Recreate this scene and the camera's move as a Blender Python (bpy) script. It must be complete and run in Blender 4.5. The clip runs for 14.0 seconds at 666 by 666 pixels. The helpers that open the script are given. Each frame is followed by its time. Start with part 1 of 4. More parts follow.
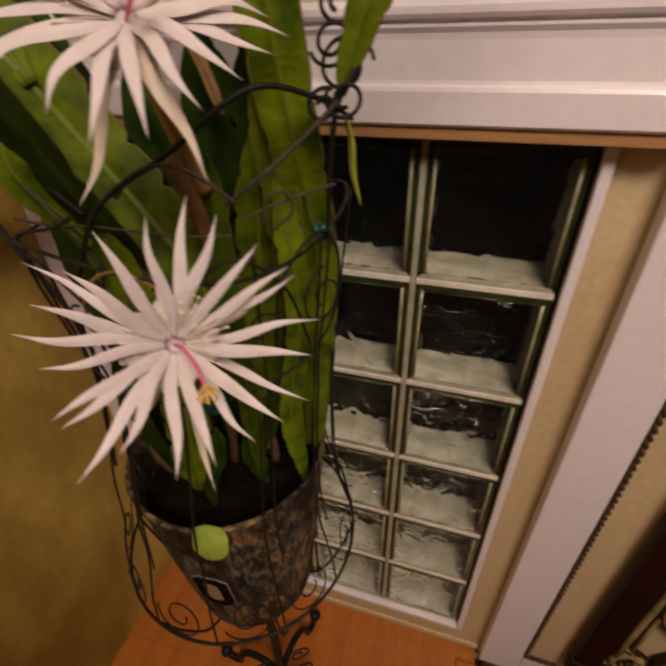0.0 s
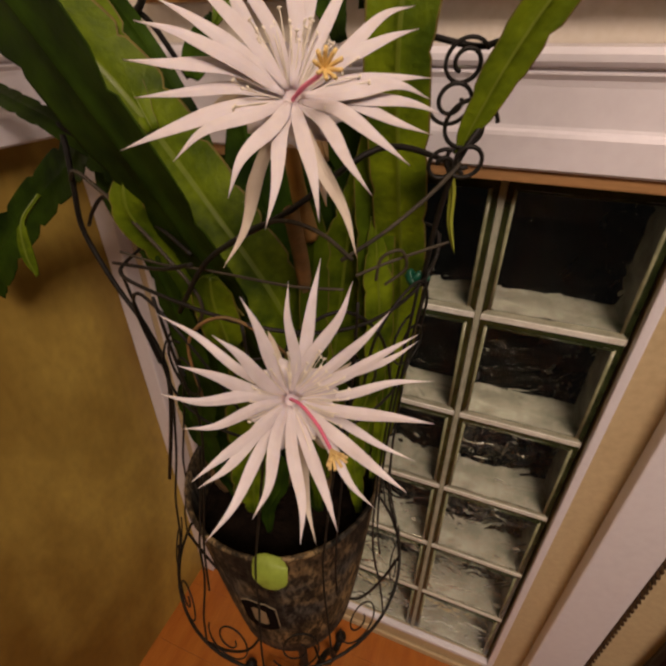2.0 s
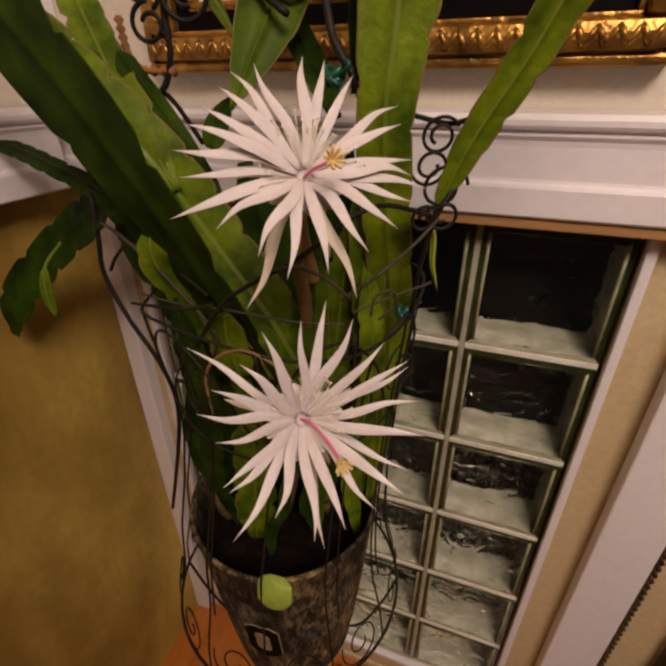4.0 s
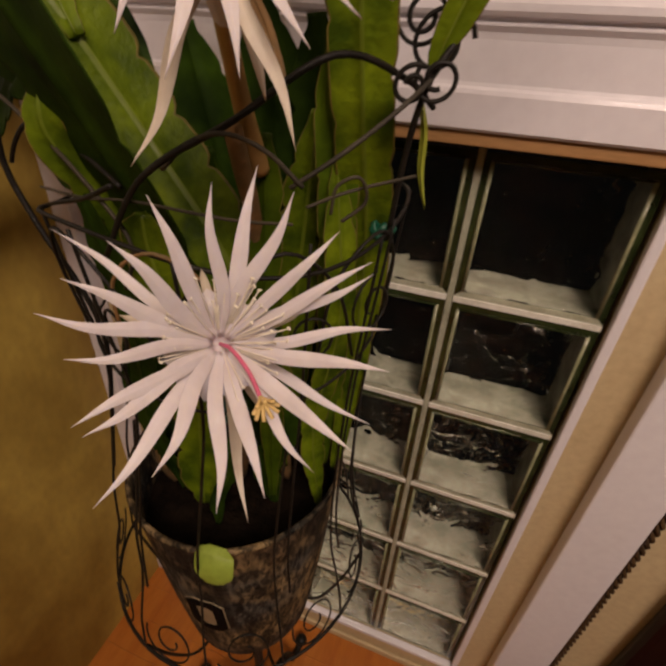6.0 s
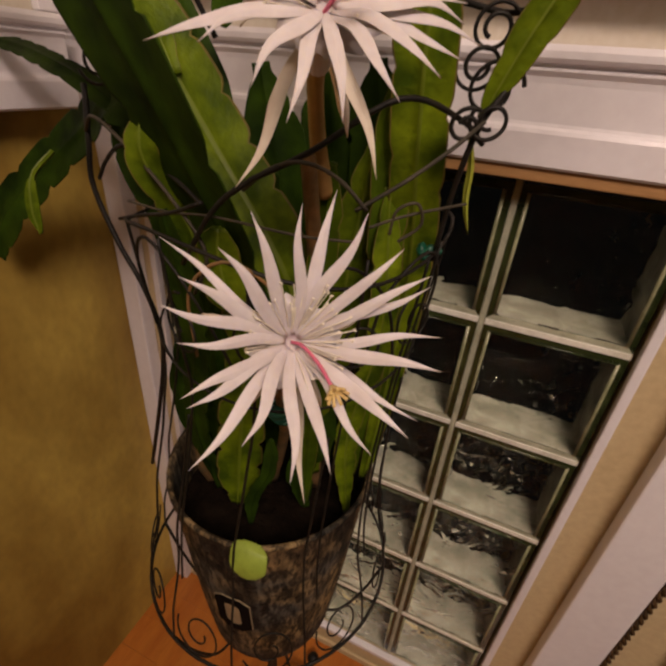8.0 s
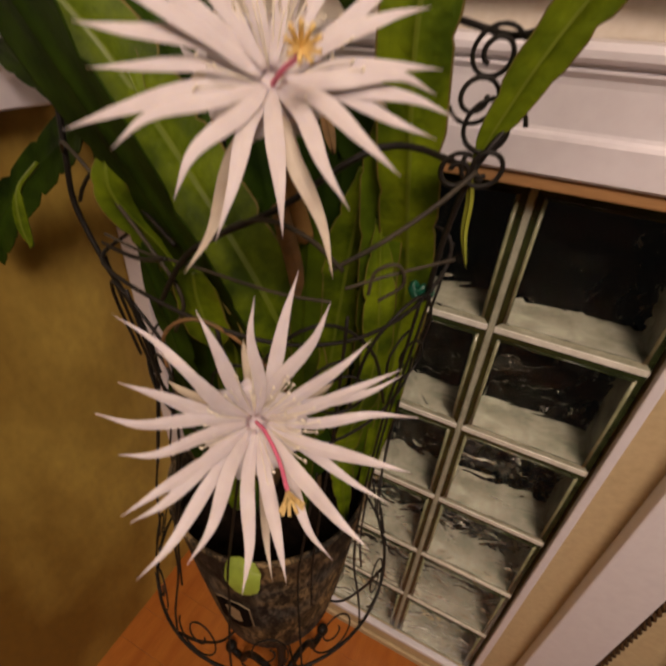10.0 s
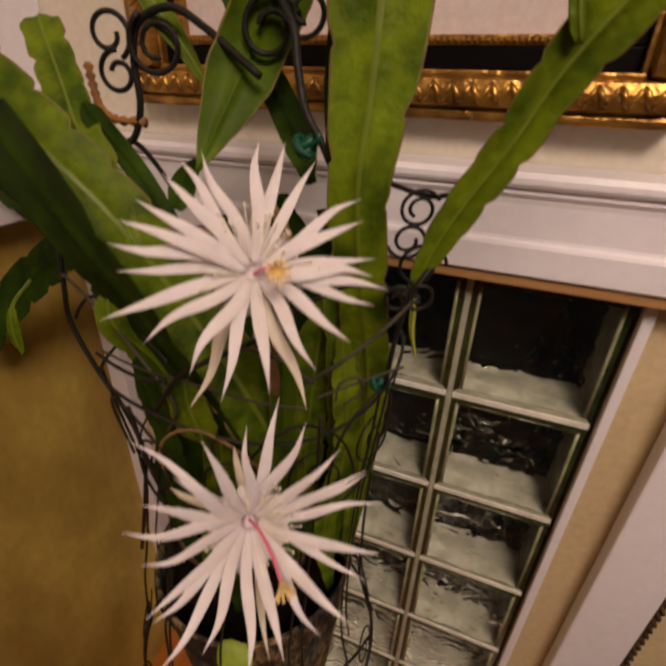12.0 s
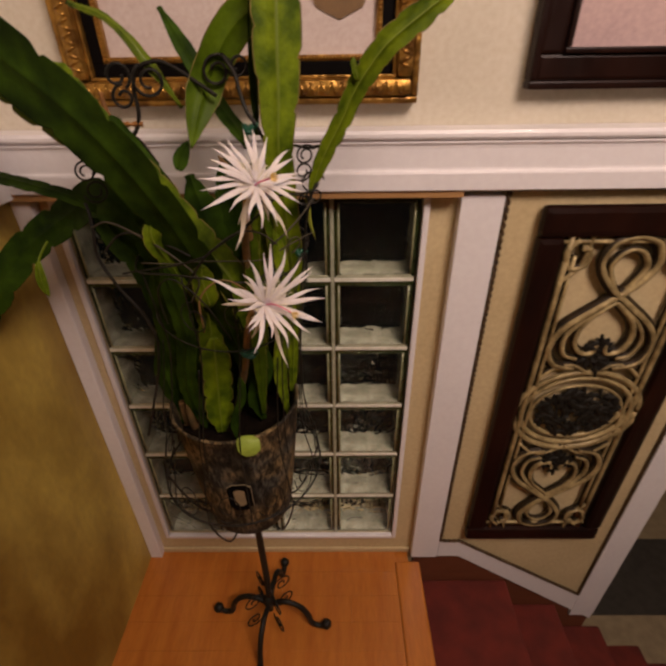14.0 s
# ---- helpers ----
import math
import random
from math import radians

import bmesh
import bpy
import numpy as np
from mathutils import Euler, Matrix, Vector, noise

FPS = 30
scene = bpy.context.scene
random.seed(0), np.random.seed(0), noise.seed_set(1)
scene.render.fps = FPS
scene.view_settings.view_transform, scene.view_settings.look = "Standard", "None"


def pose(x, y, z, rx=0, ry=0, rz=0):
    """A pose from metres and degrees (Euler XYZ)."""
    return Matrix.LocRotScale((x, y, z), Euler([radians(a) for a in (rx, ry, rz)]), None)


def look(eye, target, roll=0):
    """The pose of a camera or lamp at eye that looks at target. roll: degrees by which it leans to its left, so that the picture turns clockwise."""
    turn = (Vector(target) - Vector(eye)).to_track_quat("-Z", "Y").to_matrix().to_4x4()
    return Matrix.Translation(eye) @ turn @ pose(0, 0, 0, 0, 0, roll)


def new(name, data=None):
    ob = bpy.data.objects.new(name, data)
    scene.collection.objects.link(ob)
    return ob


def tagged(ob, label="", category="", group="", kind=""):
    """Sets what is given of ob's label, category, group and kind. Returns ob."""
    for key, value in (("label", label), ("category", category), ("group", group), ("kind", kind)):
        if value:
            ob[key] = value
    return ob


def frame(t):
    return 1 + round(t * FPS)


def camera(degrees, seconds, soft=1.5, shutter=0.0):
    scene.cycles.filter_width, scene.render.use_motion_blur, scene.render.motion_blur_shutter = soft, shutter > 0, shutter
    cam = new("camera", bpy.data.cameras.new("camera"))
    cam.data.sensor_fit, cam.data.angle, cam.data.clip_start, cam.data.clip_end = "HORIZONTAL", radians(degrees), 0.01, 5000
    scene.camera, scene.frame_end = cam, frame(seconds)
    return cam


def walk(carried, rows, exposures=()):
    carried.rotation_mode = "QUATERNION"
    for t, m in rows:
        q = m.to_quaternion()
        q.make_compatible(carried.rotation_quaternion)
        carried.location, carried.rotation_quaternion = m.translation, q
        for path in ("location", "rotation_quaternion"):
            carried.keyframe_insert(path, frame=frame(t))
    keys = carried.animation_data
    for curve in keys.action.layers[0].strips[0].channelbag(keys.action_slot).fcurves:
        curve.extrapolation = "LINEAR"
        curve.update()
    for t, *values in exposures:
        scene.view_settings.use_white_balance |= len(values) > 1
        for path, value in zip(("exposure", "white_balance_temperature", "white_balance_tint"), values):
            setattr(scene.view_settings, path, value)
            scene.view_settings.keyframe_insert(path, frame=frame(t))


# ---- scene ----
cam = camera(73.9, 14.0, 3.0, 0.5)
PATH = [
    (0, (-0.134, -0.597, 1.428), (-0.642, 0.962, 0.282), -1.5),
    (0.5, (-0.182, -0.588, 1.442), (-0.772, 0.938, 0.291), -1.1),
    (1, (-0.19, -0.591, 1.452), (-0.803, 0.932, 0.31), -0.5),
    (1.5, (-0.195, -0.593, 1.452), (-0.812, 0.936, 0.32), -0.4),
    (2, (-0.191, -0.599, 1.455), (-0.808, 0.943, 0.34), -0.2),
    (2.5, (-0.188, -0.601, 1.457), (-0.802, 0.953, 0.358), -0.2),
    (4.8, (-0.179, -0.654, 1.487), (-0.746, 1.023, 0.556), -1.1),
    (5, (-0.169, -0.646, 1.455), (-0.694, 1.046, 0.528), -0.4),
    (5.5, (-0.138, -0.622, 1.404), (-0.627, 1.059, 0.436), -0.8),
    (6, (-0.18, -0.577, 1.403), (-0.701, 1.01, 0.303), 3.6),
    (6.5, (-0.183, -0.569, 1.41), (-0.72, 0.981, 0.266), 5.3),
    (7, (-0.212, -0.600, 1.402), (-0.774, 0.987, 0.322), 7.0),
    (7.2, (-0.188, -0.637, 1.41), (-0.778, 1.01, 0.44), 5.5),
    (9.5, (-0.190, -0.555, 1.410), (-0.852, 0.919, 0.237), 4.9),
    (10, (-0.186, -0.557, 1.454), (-0.860, 0.917, 0.284), 3.7),
    (10.5, (-0.193, -0.527, 1.492), (-0.892, 1.01, 0.42), -0.3),
    (11, (-0.194, -0.521, 1.526), (-0.913, 1.051, 0.52), -0.9),
    (11.5, (-0.194, -0.533, 1.536), (-0.899, 1.065, 0.562), -0.5),
    (12, (-0.176, -0.584, 1.518), (-0.789, 1.052, 0.547), 2.0),
    (12.5, (-0.172, -0.637, 1.456), (-0.709, 1.038, 0.504), -0.8),
    (13, (-0.168, -0.755, 1.492), (-0.499, 0.901, 0.42), -2.6),
    (13.5, (-0.203, -0.878, 1.553), (-0.317, 0.79, 0.456), 0.7),
    (14, (-0.188, -0.97, 1.571), (-0.21, 0.721, 0.504), -0.8),
]
EXPOSURES = [(0, 0.06), (5, 0.05), (6, 0.0), (7.2, 0.04), (9.5, 0.12), (10.5, 0.08), (11.5, -0.02), (12.5, 0.07), (14, 0.08)]
walk(cam, [(t, look(eye, target, roll)) for t, eye, target, roll in PATH], EXPOSURES)

# ---- light ----
world = bpy.data.worlds.new("night")
world.use_nodes = True
scene.world = world
world.node_tree.nodes["Background"].inputs[0].default_value = (0.003, 0.003, 0.003, 1)
world.node_tree.nodes["Background"].inputs[1].default_value = 0.4


def lamp(name, at, target, power, size, colour):
    data = bpy.data.lights.new(name, "AREA")
    data.shape, data.size, data.energy, data.color = "DISK", size, power, colour
    ob = new(name, data)
    ob.matrix_world = look(at, target)
    return ob


WARM = (1.0, 0.755, 0.66)
lamp("lamp_light", (0.62, -1.6, 2.96), (-0.1, -0.1, 1.0), 62, 1.0, WARM)


# ---- materials ----
def material(name, colour, rough=0.5, metal=0.0, dark=None, scale=12.0, grain=140.0, amount=0.5, bump=0.15, bump_scale=None,
             stretch=(1, 1, 1), coat=0.0, vary=0.0, sss=0.0, ior=1.45):
    """Two scales of noise between colour and dark, a fine bump, and a slight change from piece to piece."""
    m = bpy.data.materials.new(name)
    m.use_nodes = True
    n, link = m.node_tree.nodes, m.node_tree.links.new
    p = n["Principled BSDF"]
    p.inputs["Roughness"].default_value, p.inputs["Metallic"].default_value = rough, metal
    p.inputs["Coat Weight"].default_value = coat
    p.inputs["IOR"].default_value = ior
    co, mp = n.new("ShaderNodeTexCoord"), n.new("ShaderNodeMapping")
    mp.inputs["Scale"].default_value = stretch
    link(co.outputs["Object"], mp.inputs["Vector"])
    big, fine = n.new("ShaderNodeTexNoise"), n.new("ShaderNodeTexNoise")
    big.inputs["Scale"].default_value, big.inputs["Detail"].default_value = scale, 5
    fine.inputs["Scale"].default_value, fine.inputs["Detail"].default_value = grain, 3
    link(mp.outputs[0], big.inputs["Vector"]), link(mp.outputs[0], fine.inputs["Vector"])
    dark = dark or tuple(c * 0.72 for c in colour)
    ramp = n.new("ShaderNodeValToRGB")
    ramp.color_ramp.elements[0].position, ramp.color_ramp.elements[1].position = 0.5 - 0.25 / max(amount, 0.05) * 0.5, 0.68
    ramp.color_ramp.elements[0].color, ramp.color_ramp.elements[1].color = (*dark, 1), (*colour, 1)
    link(big.outputs["Fac"], ramp.inputs[0])
    mix = n.new("ShaderNodeMix")
    mix.data_type, mix.blend_type = "RGBA", "OVERLAY"
    mix.inputs["Factor"].default_value = 0.22
    link(ramp.outputs[0], mix.inputs["A"]), link(fine.outputs["Fac"], mix.inputs["B"])
    out = mix.outputs["Result"]
    if vary:
        info, hsv = n.new("ShaderNodeObjectInfo"), n.new("ShaderNodeHueSaturation")
        rng = n.new("ShaderNodeMapRange")
        rng.inputs["To Min"].default_value, rng.inputs["To Max"].default_value = 1 - vary, 1 + vary
        link(info.outputs["Random"], rng.inputs["Value"]), link(rng.outputs[0], hsv.inputs["Value"])
        link(out, hsv.inputs["Color"])
        out = hsv.outputs[0]
    link(out, p.inputs["Base Color"])
    if sss:
        p.inputs["Subsurface Weight"].default_value = sss
        p.inputs["Subsurface Radius"].default_value = (0.006, 0.005, 0.003)
    rr = n.new("ShaderNodeMapRange")
    rr.inputs["To Min"].default_value, rr.inputs["To Max"].default_value = max(rough - 0.1, 0.02), min(rough + 0.12, 1)
    link(fine.outputs["Fac"], rr.inputs["Value"]), link(rr.outputs[0], p.inputs["Roughness"])
    if bump:
        b = n.new("ShaderNodeBump")
        b.inputs["Strength"].default_value, b.inputs["Distance"].default_value = bump, 0.004
        src = fine
        if bump_scale:
            src = n.new("ShaderNodeTexNoise")
            src.inputs["Scale"].default_value, src.inputs["Detail"].default_value = bump_scale, 2
            link(mp.outputs[0], src.inputs["Vector"])
        link(src.outputs["Fac"], b.inputs["Height"]), link(b.outputs[0], p.inputs["Normal"])
    return m


def glass(name, wave, strength, tint=(0.97, 0.98, 0.93)):
    m = bpy.data.materials.new(name)
    m.use_nodes = True
    n, link = m.node_tree.nodes, m.node_tree.links.new
    p = n["Principled BSDF"]
    p.inputs["Base Color"].default_value = (*tint, 1)
    p.inputs["Roughness"].default_value = 0.0
    p.inputs["Transmission Weight"].default_value, p.inputs["IOR"].default_value = 1.0, 1.13
    co, tex, b = n.new("ShaderNodeTexCoord"), n.new("ShaderNodeTexNoise"), n.new("ShaderNodeBump")
    info, add = n.new("ShaderNodeObjectInfo"), n.new("ShaderNodeVectorMath")
    tex.inputs["Scale"].default_value, tex.inputs["Detail"].default_value, tex.inputs["Distortion"].default_value = wave, 1.5, 1.2
    b.inputs["Strength"].default_value, b.inputs["Distance"].default_value = strength, 0.02
    link(co.outputs["Object"], add.inputs[0]), link(info.outputs["Random"], add.inputs[1])
    link(add.outputs[0], tex.inputs["Vector"]), link(tex.outputs["Fac"], b.inputs["Height"]), link(b.outputs[0], p.inputs["Normal"])
    return m


def bark(name):
    """Printed bark: near-black and grey upright streaks over patches of tan and grey."""
    m = material(name, (0.34, 0.23, 0.098), 0.75, dark=(0.085, 0.080, 0.064), scale=13, grain=160, amount=1.2, bump=0.5, ior=1.3)
    n, link = m.node_tree.nodes, m.node_tree.links.new
    p = n["Principled BSDF"]
    base = p.inputs["Base Color"].links[0].from_socket
    co, mp = n.new("ShaderNodeTexCoord"), n.new("ShaderNodeMapping")
    mp.inputs["Scale"].default_value = (1, 1, 0.34)
    link(co.outputs["Object"], mp.inputs["Vector"])
    for scale, low, high, dark in ((150, 0.42, 0.58, 0.22), (48, 0.40, 0.54, 0.22), (14, 0.40, 0.52, 0.30)):
        tex, ramp, mix = n.new("ShaderNodeTexNoise"), n.new("ShaderNodeMapRange"), n.new("ShaderNodeMix")
        tex.inputs["Scale"].default_value, tex.inputs["Detail"].default_value, tex.inputs["Distortion"].default_value = scale, 6, 0.6
        ramp.inputs["From Min"].default_value, ramp.inputs["From Max"].default_value = low, high
        ramp.inputs["To Min"].default_value = dark
        mix.data_type, mix.blend_type = "RGBA", "MULTIPLY"
        mix.inputs["Factor"].default_value = 1.0
        link(mp.outputs[0], tex.inputs["Vector"]), link(tex.outputs["Fac"], ramp.inputs["Value"])
        link(base, mix.inputs["A"]), link(ramp.outputs[0], mix.inputs["B"])
        base = mix.outputs["Result"]
    link(base, p.inputs["Base Color"])
    return m


WALL = material("cream_paint", (0.655, 0.60, 0.49), 0.6, dark=(0.60, 0.55, 0.44), scale=5, grain=90, bump=0.08)
OLIVE = material("glazed_plaster", (0.61, 0.45, 0.095), 0.5, dark=(0.205, 0.115, 0.017), scale=3.2, grain=60, amount=0.9, bump=0.1, stretch=(1, 1, 0.6))
TAN = material("tan_paint", (0.59, 0.48, 0.28), 0.5, dark=(0.53, 0.42, 0.235), scale=7, grain=80, bump=0.06)
WHITE = material("white_gloss_paint", (0.80, 0.775, 0.80), 0.34, dark=(0.765, 0.74, 0.76), scale=6, grain=70, bump=0.05, coat=0.15)
CEILING = material("ceiling_paint", (0.78, 0.75, 0.70), 0.8, scale=4, bump=0.05)
# for the unseen walls only; brown picked to dim reflections and bounce
DIM = material("brown_paint", (0.30, 0.23, 0.15), 0.7, scale=4, bump=0.05)
LIP = material("brown_wood_strip", (0.46, 0.255, 0.10), 0.5, scale=12, stretch=(0.4, 3, 3), bump=0.1)
STAIN = material("red_brown_stain", (0.17, 0.055, 0.025), 0.5, scale=12, stretch=(0.4, 3, 3), bump=0.1)
OAK = material("oiled_oak", (0.47, 0.165, 0.026), 0.34, dark=(0.38, 0.115, 0.017), scale=9, grain=70, stretch=(3.0, 0.35, 3.0), amount=0.6, bump=0.08, coat=0.25, vary=0.025)
CARPET = material("red_carpet", (0.15, 0.020, 0.012), 0.95, dark=(0.08, 0.012, 0.008), scale=14, grain=400, bump=0.6)
BEIGE_CARPET = material("beige_carpet", (0.42, 0.33, 0.20), 0.95, scale=18, grain=350, bump=0.5)
MAT = material("dark_mat", (0.07, 0.062, 0.05), 0.95, scale=20, grain=300, bump=0.5)
GOLD = material("gilded_wood", (0.52, 0.29, 0.06), 0.33, metal=0.75, dark=(0.17, 0.08, 0.02), scale=26, grain=90, amount=0.7, bump=0.9, bump_scale=55)
BLACKWOOD = material("black_lacquer", (0.004, 0.003, 0.003), 0.5, scale=10, bump=0.04, ior=1.15)
WALNUT = material("distressed_walnut", (0.022, 0.0065, 0.0035), 0.36, dark=(0.003, 0.002, 0.002), scale=7, grain=60, amount=0.5, stretch=(1, 1, 0.4), bump=0.12, ior=1.3)
BRONZE = material("antique_bronze", (0.47, 0.37, 0.18), 0.42, metal=0.2, dark=(0.14, 0.10, 0.04), scale=30, grain=120, bump=0.2)
DARKBRONZE = material("blackened_bronze", (0.035, 0.022, 0.010), 0.5, dark=(0.010, 0.007, 0.004), scale=30, grain=120, bump=0.2, ior=1.3)
IRON = material("black_iron", (0.016, 0.014, 0.010), 0.5, dark=(0.006, 0.005, 0.004), scale=40, grain=200, bump=0.25, ior=1.3)
WEATHERED = material("weathered_wire", (0.050, 0.040, 0.022), 0.65, dark=(0.018, 0.015, 0.009), scale=60, bump=0.3)
PAPER = material("matboard", (0.62, 0.53, 0.50), 0.8, dark=(0.55, 0.46, 0.43), scale=4, bump=0.03)
PINKPAPER = material("pink_print", (0.55, 0.40, 0.38), 0.75, dark=(0.46, 0.33, 0.33), scale=6, bump=0.02)
BROWNPAPER = material("brown_print", (0.20, 0.12, 0.055), 0.75, scale=15, bump=0.02)
ROPE = material("dark_rope_bead", (0.09, 0.05, 0.018), 0.5, dark=(0.03, 0.018, 0.008), scale=50, bump=0.1)
# one grout in two tones: light from above painted into the level joints
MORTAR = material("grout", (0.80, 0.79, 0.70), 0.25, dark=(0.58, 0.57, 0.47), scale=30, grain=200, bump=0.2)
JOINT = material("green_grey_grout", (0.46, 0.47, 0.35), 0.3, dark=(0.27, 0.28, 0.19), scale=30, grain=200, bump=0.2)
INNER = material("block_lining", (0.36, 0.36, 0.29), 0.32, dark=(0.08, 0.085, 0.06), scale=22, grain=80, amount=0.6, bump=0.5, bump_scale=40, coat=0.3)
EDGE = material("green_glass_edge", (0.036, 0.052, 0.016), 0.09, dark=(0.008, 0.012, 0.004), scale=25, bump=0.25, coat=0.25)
# pale tone imitates light caught on the upright glass rims
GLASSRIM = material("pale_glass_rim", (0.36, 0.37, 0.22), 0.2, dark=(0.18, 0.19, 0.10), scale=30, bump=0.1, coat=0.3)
PANE = glass("wavy_glass", 17.0, 0.7)
RIPPLED = glass("rippled_glass", 30.0, 1.0)
RIPPLED.node_tree.nodes["Principled BSDF"].inputs["IOR"].default_value = 1.16
BARK = bark("bark_print_metal")
SOIL = material("potting_soil", (0.012, 0.008, 0.005), 0.98, dark=(0.004, 0.003, 0.002), scale=60, grain=200, bump=1.0, ior=1.1)
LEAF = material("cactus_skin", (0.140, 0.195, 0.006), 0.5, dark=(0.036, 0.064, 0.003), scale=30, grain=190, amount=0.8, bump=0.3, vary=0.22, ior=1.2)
# LEAF_DARK and LEAF_MID: copies of LEAF with the plant's own shade painted in
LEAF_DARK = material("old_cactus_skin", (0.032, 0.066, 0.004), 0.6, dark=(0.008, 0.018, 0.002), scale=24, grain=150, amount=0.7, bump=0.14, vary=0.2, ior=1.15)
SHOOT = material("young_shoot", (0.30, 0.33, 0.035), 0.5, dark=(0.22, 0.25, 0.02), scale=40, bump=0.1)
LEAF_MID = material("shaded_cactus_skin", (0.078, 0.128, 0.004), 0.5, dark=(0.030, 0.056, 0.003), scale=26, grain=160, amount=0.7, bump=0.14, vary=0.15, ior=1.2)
RIM = material("brown_stem_edge", (0.16, 0.13, 0.02), 0.6, dark=(0.09, 0.07, 0.015), scale=70, bump=0.2)
RIB = material("pale_midrib", (0.135, 0.185, 0.008), 0.5, scale=30, bump=0.08)
WOODY = material("woody_stem", (0.24, 0.125, 0.04), 0.75, dark=(0.10, 0.075, 0.03), scale=40, bump=0.5)
PETAL = material("white_petal", (0.65, 0.60, 0.60), 0.6, dark=(0.60, 0.55, 0.54), scale=16, grain=90, stretch=(1, 1, 1), bump=0.06, sss=0.3)
SEPAL = material("cream_sepal", (0.63, 0.565, 0.47), 0.55, dark=(0.56, 0.48, 0.34), scale=18, bump=0.06, sss=0.1)
TUBE = material("flower_tube", (0.45, 0.27, 0.09), 0.5, dark=(0.30, 0.20, 0.06), scale=30, bump=0.08)
STYLE = material("pink_style", (0.68, 0.14, 0.24), 0.45, scale=30, bump=0.05)
STIGMA = material("yellow_stigma", (0.80, 0.58, 0.22), 0.5, scale=40, bump=0.1)
STAMEN = material("cream_anther", (0.88, 0.82, 0.66), 0.5, scale=40, bump=0.1)
TIE = material("green_plastic_tie", (0.004, 0.075, 0.04), 0.4, scale=40, bump=0.1)
LIMELEAF = material("lime_label", (0.26, 0.34, 0.045), 0.5, dark=(0.18, 0.25, 0.03), scale=30, bump=0.06)
DRY = material("dried_husk", (0.30, 0.13, 0.03), 0.8, dark=(0.14, 0.06, 0.02), scale=70, bump=0.6)
BLACK = material("black_enamel", (0.003, 0.003, 0.003), 0.8, scale=20, bump=0.03, ior=1.15)
SILVER = material("pale_outline", (0.30, 0.24, 0.14), 0.5, scale=20, bump=0.03)
SHADE = bpy.data.materials.new("lit_glass_shade")
SHADE.use_nodes = True
SHADE.node_tree.nodes["Principled BSDF"].inputs["Emission Color"].default_value = (1.0, 0.8, 0.58, 1)
SHADE.node_tree.nodes["Principled BSDF"].inputs["Emission Strength"].default_value = 4.0


# ---- shape helpers ----
def part(name, bm, mat, parent=None, label="", smooth=False):
    me = bpy.data.meshes.new(name)
    if smooth:
        for f in bm.faces:
            f.smooth = True
    bm.to_mesh(me)
    bm.free()
    for m in (mat if isinstance(mat, (list, tuple)) else [mat]):
        me.materials.append(m)
    ob = new(name, me)
    if parent is not None:
        ob.parent = parent
    if label:
        ob["label"] = label
    return ob


def thing(name, label, category, group="", kind=""):
    return tagged(new(name), label, category, group, kind)


def box(bm, lo, hi, bevel=0.0):
    """A box from corner to corner, its edges rounded by bevel."""
    c = [(a + b) / 2 for a, b in zip(lo, hi)]
    s = [b - a for a, b in zip(lo, hi)]
    made = bmesh.ops.create_cube(bm, size=1, matrix=Matrix.LocRotScale(c, None, s))["verts"]
    if bevel:
        edges = list({e for v in made for e in v.link_edges})
        bmesh.ops.bevel(bm, geom=edges, offset=bevel, segments=2, affect="EDGES", profile=0.6)
    return bm


def block(lo, hi, bevel=0.0):
    return box(bmesh.new(), lo, hi, bevel)


def smooth_line(points, n):
    """n + 1 points along a smooth curve through the given ones."""
    p = [Vector(q) for q in points]
    p = [2 * p[0] - p[1], *p, 2 * p[-1] - p[-2]]
    out = []
    for i in range(n + 1):
        u = i / n * (len(p) - 3)
        k = min(int(u), len(p) - 4)
        f = u - k
        a, b, c, d = p[k:k + 4]
        out.append(0.5 * (2 * b + (c - a) * f + (2 * a - 5 * b + 4 * c - d) * f * f + (3 * b - a - 3 * c + d) * f ** 3))
    return out


def tube(bm, line, radius, sides=7, flat=1.0, taper=None):
    """A round bar along a line of points; taper: a function of 0..1 for its radius."""
    rings, up = [], None
    for i, p in enumerate(line):
        t = (line[min(i + 1, len(line) - 1)] - line[max(i - 1, 0)]).normalized()
        if up is None:
            up = t.orthogonal().normalized()
        up = (up - t * up.dot(t)).normalized()
        side = t.cross(up)
        r = radius * (taper(i / (len(line) - 1)) if taper else 1)
        rings.append([bm.verts.new(p + (up * math.cos(a) * r + side * math.sin(a) * r * flat)) for a in (2 * math.pi * k / sides for k in range(sides))])
    for a, b in zip(rings, rings[1:]):
        for k in range(sides):
            bm.faces.new((a[k], a[(k + 1) % sides], b[(k + 1) % sides], b[k]))
    bm.faces.new(rings[0][::-1]), bm.faces.new(rings[-1])
    return bm


def bar(points, radius, n=24, sides=7, flat=1.0, taper=None):
    return tube(bmesh.new(), smooth_line(points, n), radius, sides, flat, taper)


def circle(c, r, z=None, a0=0, a1=360, n=40):
    return [Vector((c[0] + r * math.cos(radians(a0 + (a1 - a0) * i / n)), c[1] + r * math.sin(radians(a0 + (a1 - a0) * i / n)), c[2] if z is None else z)) for i in range(n + 1)]


def spiral(c, u, v, r0, r1, a0, turns, n=30):
    """A scroll in the plane of u and v round c, from radius r0 to r1."""
    out = []
    for i in range(n + 1):
        f = i / n
        a, r = radians(a0 + 360 * turns * f), r0 + (r1 - r0) * f
        out.append(Vector(c) + Vector(u) * (math.cos(a) * r) + Vector(v) * (math.sin(a) * r))
    return out


